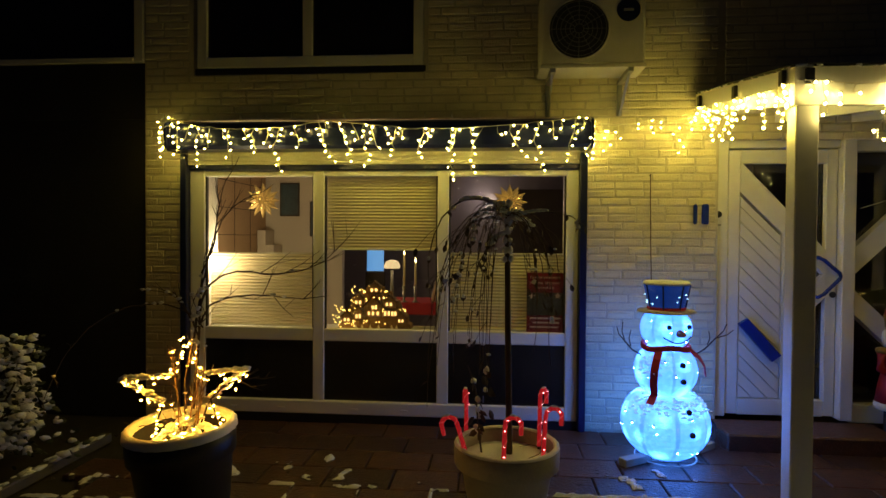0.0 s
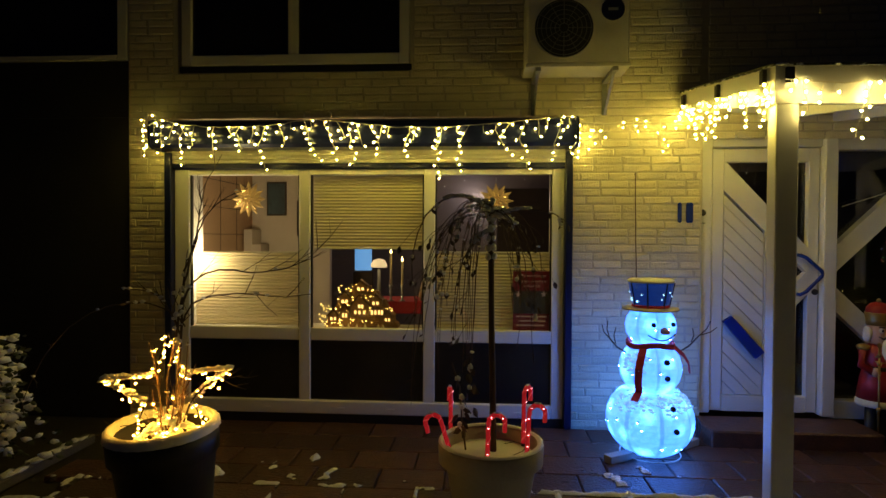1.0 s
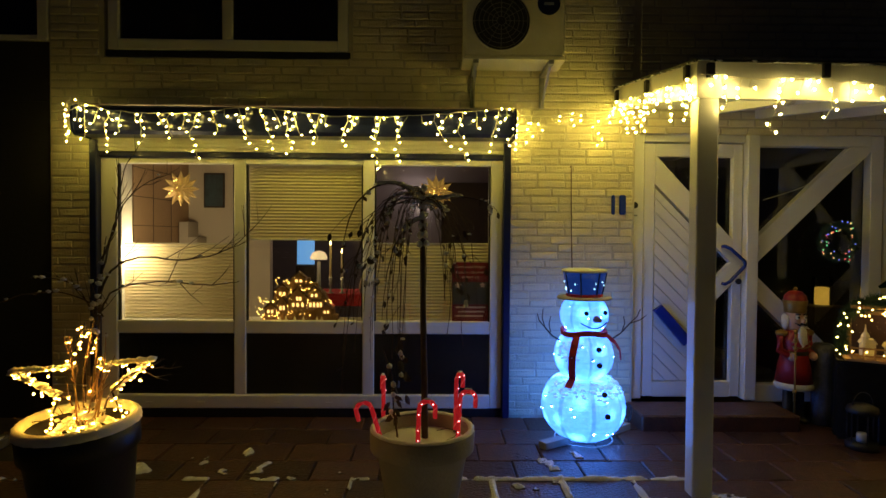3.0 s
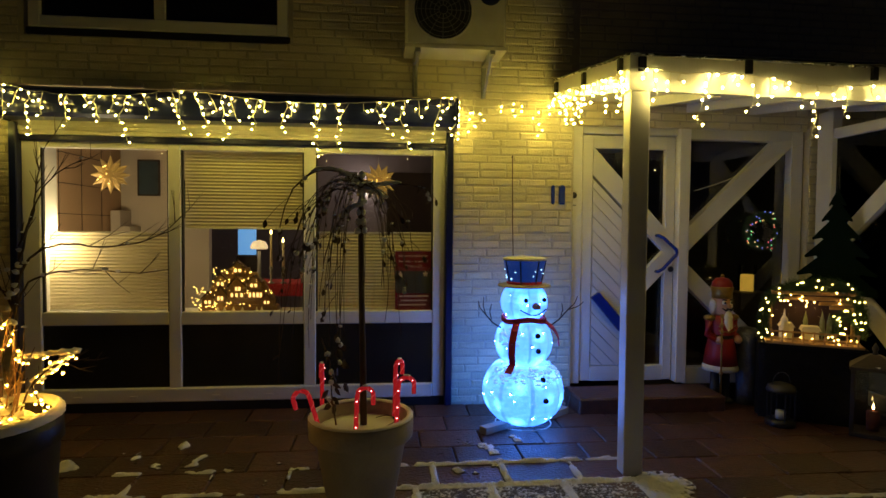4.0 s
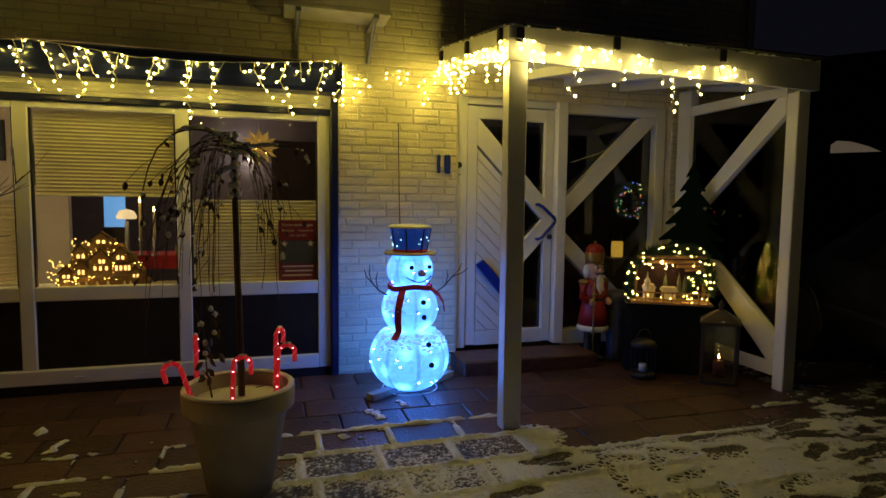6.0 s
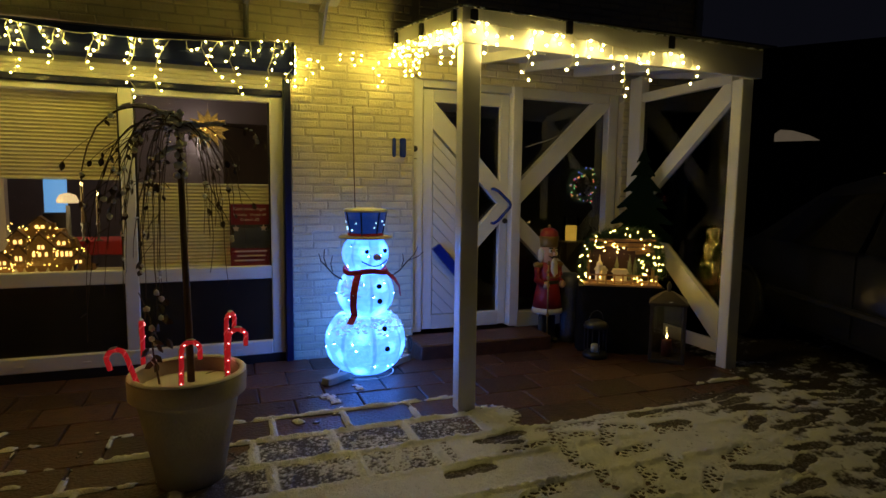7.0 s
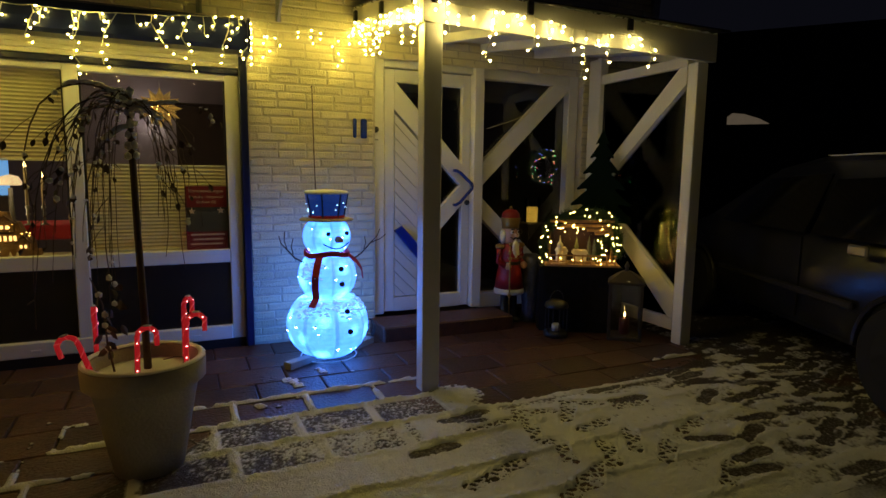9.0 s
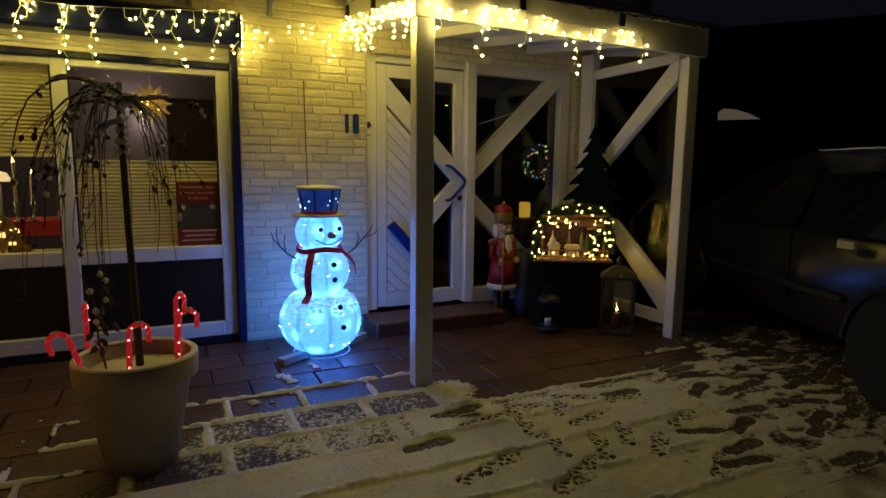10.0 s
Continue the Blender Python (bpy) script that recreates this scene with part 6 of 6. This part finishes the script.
for y in (-1.25, 1.27):
    for x in (-0.80, 0.80):
        w = part("wheel", lathe(B(), [(0.20, -0.09), (0.30, -0.10), (0.315, -0.07), (0.315, 0.07), (0.30, 0.10), (0.20, 0.09)], sides=32), TYRE, car)
        w.matrix_basis = pose(x, y, 0.315, 0, 90)
        rim = part("rim", lathe(B(), [(0.20, -0.08), (0.19, -0.065), (0.05, -0.05), (0.01, -0.05)], sides=24), METAL, w)
        arch_ = part("wheel_arch", tube(B(), [(math.copysign(0.868, x), y + 0.37 * math.cos(a), 0.315 + 0.37 * math.sin(a)) for a in [math.pi * i / 14 for i in range(15)]], 0.02, 6), BLACK, body)
part("door_handle", box(B(), -0.885, -0.862, -0.93, -0.76, 0.86, 0.93, 0.012), METAL, body)
part("door_seam", box(B(), -0.872, -0.858, -0.292, -0.283, 0.35, 0.93), BLACK, body)
part("sill_strip", box(B(), -0.885, -0.855, -0.85, 0.85, 0.52, 0.57, 0.01), BLACK, body)
random.seed(120)
bm = B()
for i in range(120):
    blob(bm, (random.uniform(-0.56, 0.56), random.uniform(-1.25, 0.0), 1.502), random.uniform(0.04, 0.09), 1.8, 1.8, 0.10, 0.2)
tagged(part("roof_snow", bm, SNOW, car, "thin snow on the roof", True), kind="stuff")
far = thing("far_house", (16.5, 9.0, 0.0), "dark far house with one arched lit window", "house")
far.rotation_euler.z = radians(-50)
part("wall", box(B(), -5, 5, 0.0, 4.0, -0.03, 6.0), NEIGH, far)
GLOWW = mat("far_window_light", (0.6, 0.5, 0.4), None, emit=(0.55, 0.42, 0.28), power=0.13)
part("window", prism(B(), [(-0.5, 3.05), (0.75, 3.05), (0.45, 3.22), (0.0, 3.38), (-0.35, 3.42), (-0.5, 3.3)], -0.02, -0.005), GLOWW, far)
part("window_frame", box(B(), -0.6, 0.85, -0.03, -0.004, 2.98, 3.04), NEIGH, far)

# ---- snow lying on the drive and in the joints ----
TX, TY = 0.412, 0.297      # paver pitch
SHIFT = {4: 0.044, 5: 0.341, 6: 0.002, 7: 0.346}      # how far each course of pavers is shifted


def course_shift(r):
    return SHIFT.get(r, 0.5 * TX if r % 2 else 0.0)


def lying_snow():
    """White where it lies thick, wet brown slush where it is thin."""
    m = mat("lying_snow", (0.84, 0.85, 0.88), (0.70, 0.71, 0.75), 9, 0.65, 1.0, 130)
    nt = m.node_tree
    b = nt.nodes["Principled BSDF"]
    white = b.inputs["Base Color"].links[0].from_socket
    geo, sep = nt.nodes.new("ShaderNodeNewGeometry"), nt.nodes.new("ShaderNodeSeparateXYZ")
    noi = nt.nodes.new("ShaderNodeTexNoise")
    noi.inputs["Scale"].default_value, noi.inputs["Detail"].default_value = 85, 5
    nt.links.new(geo.outputs["Position"], sep.inputs[0])
    nt.links.new(geo.outputs["Position"], noi.inputs["Vector"])
    ad = nt.nodes.new("ShaderNodeMath")
    ad.operation = "MULTIPLY_ADD"
    ad.inputs[1].default_value = 0.0045
    nt.links.new(noi.outputs["Fac"], ad.inputs[0])
    nt.links.new(sep.outputs[2], ad.inputs[2])
    mr = nt.nodes.new("ShaderNodeMapRange")
    mr.inputs[1].default_value, mr.inputs[2].default_value = 0.0036, 0.0082
    nt.links.new(ad.outputs[0], mr.inputs[0])
    mix = nt.nodes.new("ShaderNodeMix")
    mix.data_type = "RGBA"
    mix.inputs[6].default_value = (0.042, 0.029, 0.023, 1)
    nt.links.new(mr.outputs[0], mix.inputs[0])
    nt.links.new(white, mix.inputs[7])
    nt.links.new(mix.outputs[2], b.inputs["Base Color"])
    return m


LYING = lying_snow()


def snow_sheet():
    """One sheet of snow; where it has melted it dips under the pavers."""
    rnd = random.Random(3)
    prints = [(0.86, -2.52, 0.25), (0.99, -2.47, 0.3), (1.20, -2.74, 0.3), (1.33, -2.66, 0.35), (1.12, -2.05, 0.1), (1.30, -2.02, 0.15), (1.30, -2.20, 1.3), (1.32, -2.42, 1.35), (1.62, -2.05, 0.9), (1.66, -2.25, 0.2),
              (1.52, -2.52, 1.15), (1.72, -2.46, 1.0), (1.80, -2.62, 0.7), (1.45, -1.98, -0.4), (1.78, -1.98, -0.5), (2.05, -2.1, 0.0), (2.15, -2.45, 0.3), (0.62, -2.95, 0.4), (1.0, -3.05, 0.5), (1.9, -2.9, 0.6)]
    smooth_prints = [(2.0 + rnd.random() * 2.4, -1.75 - rnd.random() * 1.4, rnd.uniform(-0.4, 0.5)) for _ in range(46)] + [(0.75, -2.18, 0.1), (1.02, -1.93, -0.3), (1.08, -1.88, 0.2)]
    cells = [(rnd.uniform(-0.13, 0.13), rnd.uniform(-0.05, 0.05)) for _ in range(30)]

    def sole(x, y, px, py, a):
        dx, dy = x - px, y - py
        if dx * dx + dy * dy > 0.024:
            return None
        u, w = dx * math.cos(a) + dy * math.sin(a), -dx * math.sin(a) + dy * math.cos(a)
        wid = 0.050 - 0.014 * math.exp(-((u + 0.03) / 0.05) ** 2)
        edge = abs(w) / wid / math.sqrt(max(1e-4, 1 - (u / 0.146) ** 4)) if abs(u) < 0.145 else 9
        return (u, w, edge) if edge < 1.18 else None

    def depth(x, y):
        big = noise.noise((x * 1.7, y * 1.7, 0.3))
        mid = noise.noise((x * 6.5, y * 8.5, 1.7))
        fin = noise.noise((x * 34, y * 34, 4.1))
        tiny = noise.noise((x * 75, y * 75, 8.8))
        jy = (y + 0.02) / TY
        gy = abs(jy - round(jy)) * TY
        lx = (x - 0.262 - course_shift(int(math.floor(-(y + 0.02) / TY)))) / TX
        gx = abs(lx - round(lx)) * TX
        # edge of the lying snow
        edge = float(np.interp(x, (0.95, 1.15, 1.36, 1.9, 2.65, 3.09, 3.38), (-1.49, -1.68, -1.80, -1.78, -1.73, -1.60, -1.22)))
        left = max(0.0, -0.10 - x - 0.28 * max(0, -1.8 - y)) * 5.0
        cover = (edge - y) * 6.0 - left + 0.30 * big + 0.15 * mid
        if x > 3.33:
            cover = 0.7 + 0.5 * big - 0.35 * max(0.0, x - 4.2)
        cover = min(cover, 1.2)
        trod = max(0.0, min(1.0, (x - 1.55) * 0.8))
        streak = 0.8 * noise.noise((x * 4.2 + y * 1.6, y * 12.0 - x * 2.4, 7.7)) + 0.55 * noise.noise((x * 11, y * 19, 2.2)) + 0.25 * noise.noise((x * 28, y * 36, 5.2))
        h = -0.02
        if cover > 0:
            h = 0.003 + 0.008 * min(1, cover) + 0.0040 * fin + 0.0035 * mid + 0.003 * big + 0.0036 * tiny
            # Thinner and darker with growing x: trodden slush, plus fading light put in.
            q = max(0.0, min(1.0, (streak + 0.04 + 0.12 * max(0.0, x - 2.4)) / 0.38))
            h -= trod * (q * q * (3 - 2 * q) * 0.0064 + 0.0036 + 0.0014 * max(0.0, x - 2.2) + 0.002 * streak)
            if -1.80 < y < -1.505 and x < 1.0:
                h = 0.0012 + 0.0075 * tiny + 0.0040 * fin + 0.003 * mid + 0.002 * big
            elif -2.12 < y <= -1.80 and x < 0.75:
                h = 0.0044 + 0.0085 * tiny + 0.005 * fin + 0.004 * mid + 0.003 * big - 0.006 * max(0.0, 0.3 - x)
            h = max(h, 0.0012)
        elif cover > -0.35 and x > 1.2:
            h = -0.003 + 0.010 * (fin + mid)
        pile = math.exp(-((x - 1.15) ** 2 + (y + 1.57) ** 2) / 0.014)
        if pile > 0.12:
            h = max(h, 0.022 * pile + 0.010 * fin + 0.005 * tiny)
        wob = 0.008 * mid + 0.007 * fin + 0.003 * tiny
        ridge = min(1.0, 1.35 * max(0.0, 1 - abs(gy + wob) / 0.032))
        if -2.12 < y < -1.24 and x < 0.95:
            ridge = max(ridge, min(1.0, 1.3 * max(0.0, 1 - abs(gx + wob) / 0.030)))
        if ridge > 0 and y < -0.9 and x < 3.2:
            if cover > 0:
                h += 0.015 * ridge * (1 - 0.8 * trod) * (0.8 + 0.7 * mid + 0.6 * fin)
            elif x < 1.05 or cover > -1.2:
                k = 1.1 * noise.noise((x * 5.2, y * 3.1, 9.0)) + 0.7 * noise.noise((x * 14, y * 9, 5.0)) + min(0.35, max(-0.6, (-1.28 - y) * 2.0)) + (0.55 if -1.55 < y < -1.15 and -0.2 < x < 1.0 else 0.0) - (0.10 if x < -0.2 else 0.0)
                if k > 0.02:
                    h = max(h, -0.010 + ridge * (0.018 + 0.020 * min(0.8, k)) + 0.008 * fin + 0.005 * tiny)
        clump = noise.noise((x * 5.1, y * 5.1, 13.0)) + 0.6 * noise.noise((x * 13, y * 13, 3.0)) + 0.25 * fin
        if x < 0.6 and y < -0.75 and cover <= 0 and clump > 0.50:
            h = max(h, -0.004 + 0.06 * (clump - 0.50))
        if cover > 0.2:
            for px, py, a in prints:
                q = sole(x, y, px, py, a)
                if q and q[2] < 1:
                    ds = sorted((q[0] - cu) ** 2 + (q[1] - cw) ** 2 for cu, cw in cells)[:2]
                    h = -0.0005 if math.sqrt(ds[1]) - math.sqrt(ds[0]) > 0.007 else 0.0085
                elif q:
                    h += 0.004
            for px, py, a in smooth_prints:
                q = sole(x, y, px, py, a)
                if q:
                    h = 0.0012 + 0.002 * abs(fin) if q[2] < 1 else h + 0.004
        return h

    def sheet(name, x0, x1, y0, y1, step):
        nx, ny = int(round((x1 - x0) / step)), int(round((y1 - y0) / step))
        sx, sy = (x1 - x0) / nx, (y1 - y0) / ny
        verts = [(x0 + sx * i, y0 + sy * j, depth(x0 + sx * i, y0 + sy * j)) for j in range(ny + 1) for i in range(nx + 1)]
        faces = [(j * (nx + 1) + i, j * (nx + 1) + i + 1, (j + 1) * (nx + 1) + i + 1, (j + 1) * (nx + 1) + i) for j in range(ny) for i in range(nx)]
        faces = [f for f in faces if max(verts[k][2] for k in f) > -0.004]
        me = bpy.data.meshes.new(name)
        me.from_pydata(verts, [], faces)
        for p in me.polygons:
            p.use_smooth = True
        me.materials.append(LYING)
        return tagged(new(name, me), "thin trodden snow with boot prints lying over the pavers", "snow", kind="stuff")

    sheet("snow_drive", 0.50, 2.30, -3.2, -1.85, 0.0075)
    sheet("snow_frost", -0.30, 2.30, -1.85, -1.45, 0.0075)
    sheet("snow_bits", -3.3, 1.40, -1.45, -0.75, 0.011)
    sheet("snow_clumps", -3.3, -0.30, -3.0, -1.45, 0.013)
    sheet("snow_edge", -0.30, 0.50, -3.2, -1.85, 0.009)
    sheet("snow_path", 2.30, 4.0, -3.2, -1.0, 0.011)
    sheet("snow_far", 4.0, 6.6, -3.6, 0.6, 0.022)
    sheet("snow_field", -3.3, 6.6, -16.0, -3.2, 0.16)
    sheet("snow_corner", 3.33, 4.0, -1.0, 0.0, 0.02)


snow_sheet()


# ---- bricks of the front, pavers of the path ----
def brick_mesh(w, seed):
    random.seed(seed)
    bm = B()
    h, d, c = 0.0535, 0.03, 0.0065
    j = lambda: random.uniform(-0.003, 0.003)
    back = [bm.verts.new(p) for p in ((0, d, 0), (w, d, 0), (w, d, h), (0, d, h))]
    mid = [bm.verts.new((x + j(), c + 0.002, z + j())) for x, z in ((0, 0), (w, 0), (w, h), (0, h))]
    front = [bm.verts.new((x + j(), j(), z + j())) for x, z in ((c, c), (w - c, c), (w - c, h - c), (c, h - c))]
    bm.faces.new(front)
    for a, b in ((back, mid), (mid, front)):
        for i in range(4):
            bm.faces.new((a[i], a[(i + 1) % 4], b[(i + 1) % 4], b[i]))
    return mesh_of("brick", bm, BRICK)


BRICKS = {w: [brick_mesh(w, 40 + i + int(w * 100)) for i in range(4)] for w in (0.208, 0.10, 0.155, 0.05)}
PITCH, COURSE = 0.219, 0.0625


def brick_runs(x0, x1, z0, z1):
    """Places and lengths of the bricks of one field, course by course."""
    rnd = random.Random(5)
    n0, n1 = int(math.floor(z0 / COURSE)), int(math.ceil(z1 / COURSE))
    for n in range(n0, n1):
        z = n * COURSE + 0.0045
        if z < z0 - 0.03 or z + 0.05 > z1 + 0.012:
            continue
        x = x0 + 0.003
        first = (0.208, 0.10, 0.155, 0.05)[(n * 7 + n // 3) % 4]
        w = first
        while x < x1 - 0.03:
            room = x1 - x - 0.003
            if w > room:
                fit = [k for k in (0.208, 0.155, 0.10, 0.05) if k <= room + 0.006]
                if not fit:
                    break
                w = fit[0]
            yield x, z + rnd.uniform(-0.002, 0.002), w, rnd.uniform(-0.001, 0.005), rnd.randrange(4)
            x += w + rnd.uniform(0.006, 0.011)
            w = 0.208


def lay_parts(x0, x1, z0, z1):
    for x, z, w, dy, i in brick_runs(x0, x1, z0, z1):
        ob = new("brick", BRICKS[w][i])
        ob.parent = wall_front
        ob.location = (x, dy, z)


def lay_joined(fields, name):
    verts, faces = [], []
    for f in fields:
        for x, z, w, dy, i in brick_runs(*f):
            me = BRICKS[w][i]
            base = len(verts)
            verts += [(v.co.x + x, v.co.y + dy, v.co.z + z) for v in me.vertices]
            faces += [tuple(base + k for k in p.vertices) for p in me.polygons]
    me = bpy.data.meshes.new(name)
    me.from_pydata(verts, [], faces)
    me.materials.append(BRICK)
    ob = new(name, me)
    ob.parent = wall_front
    return tagged(ob, kind="stuff")


lay_parts(0.15, 1.136, 0.0, 2.64)
lay_parts(-3.445, -3.12, 0.0, 2.47)
lay_joined([(-3.445, -3.03, 2.81, 4.2), (-3.445, 1.136, 2.47, 2.81), (-1.10, 1.136, 2.81, 4.2), (1.17, 3.2, 2.28, 2.5), (1.17, 4.05, 2.66, 4.2), (3.2, 4.05, 0.0, 2.6)], "upper_bricks")



def paver_mesh(seed):
    random.seed(seed)
    bm = B()
    w, d, c = TX - 0.007, TY - 0.007, 0.007
    j = lambda: random.uniform(-0.003, 0.003)
    lo = [bm.verts.new(p) for p in ((0, 0, -0.03), (w, 0, -0.03), (w, d, -0.03), (0, d, -0.03))]
    mi = [bm.verts.new(p) for p in ((0, 0, -c), (w, 0, -c), (w, d, -c), (0, d, -c))]
    hi = [bm.verts.new((x, y, j() * 0.6)) for x, y in ((c, c), (w - c, c), (w - c, d - c), (c, d - c))]
    bm.faces.new(hi)
    for a, b in ((lo, mi), (mi, hi)):
        for i in range(4):
            bm.faces.new((a[i], a[(i + 1) % 4], b[(i + 1) % 4], b[i]))
    return mesh_of("paver", bm, PAVER)


PAVERS = [paver_mesh(70 + i) for i in range(4)]
rnd = random.Random(8)
for r in range(11):
    for c in range(-9, 13):
        x, y = 0.262 + TX * c + course_shift(r), -0.02 - TY * (r + 1)
        if x < -3.35 or x > 3.9 or (x > 3.0 and y > -0.3):
            continue
        ob = new("paver", PAVERS[rnd.randrange(4)])
        ob.parent = pavement
        ob.location = (x, y, rnd.uniform(-0.003, 0.001))
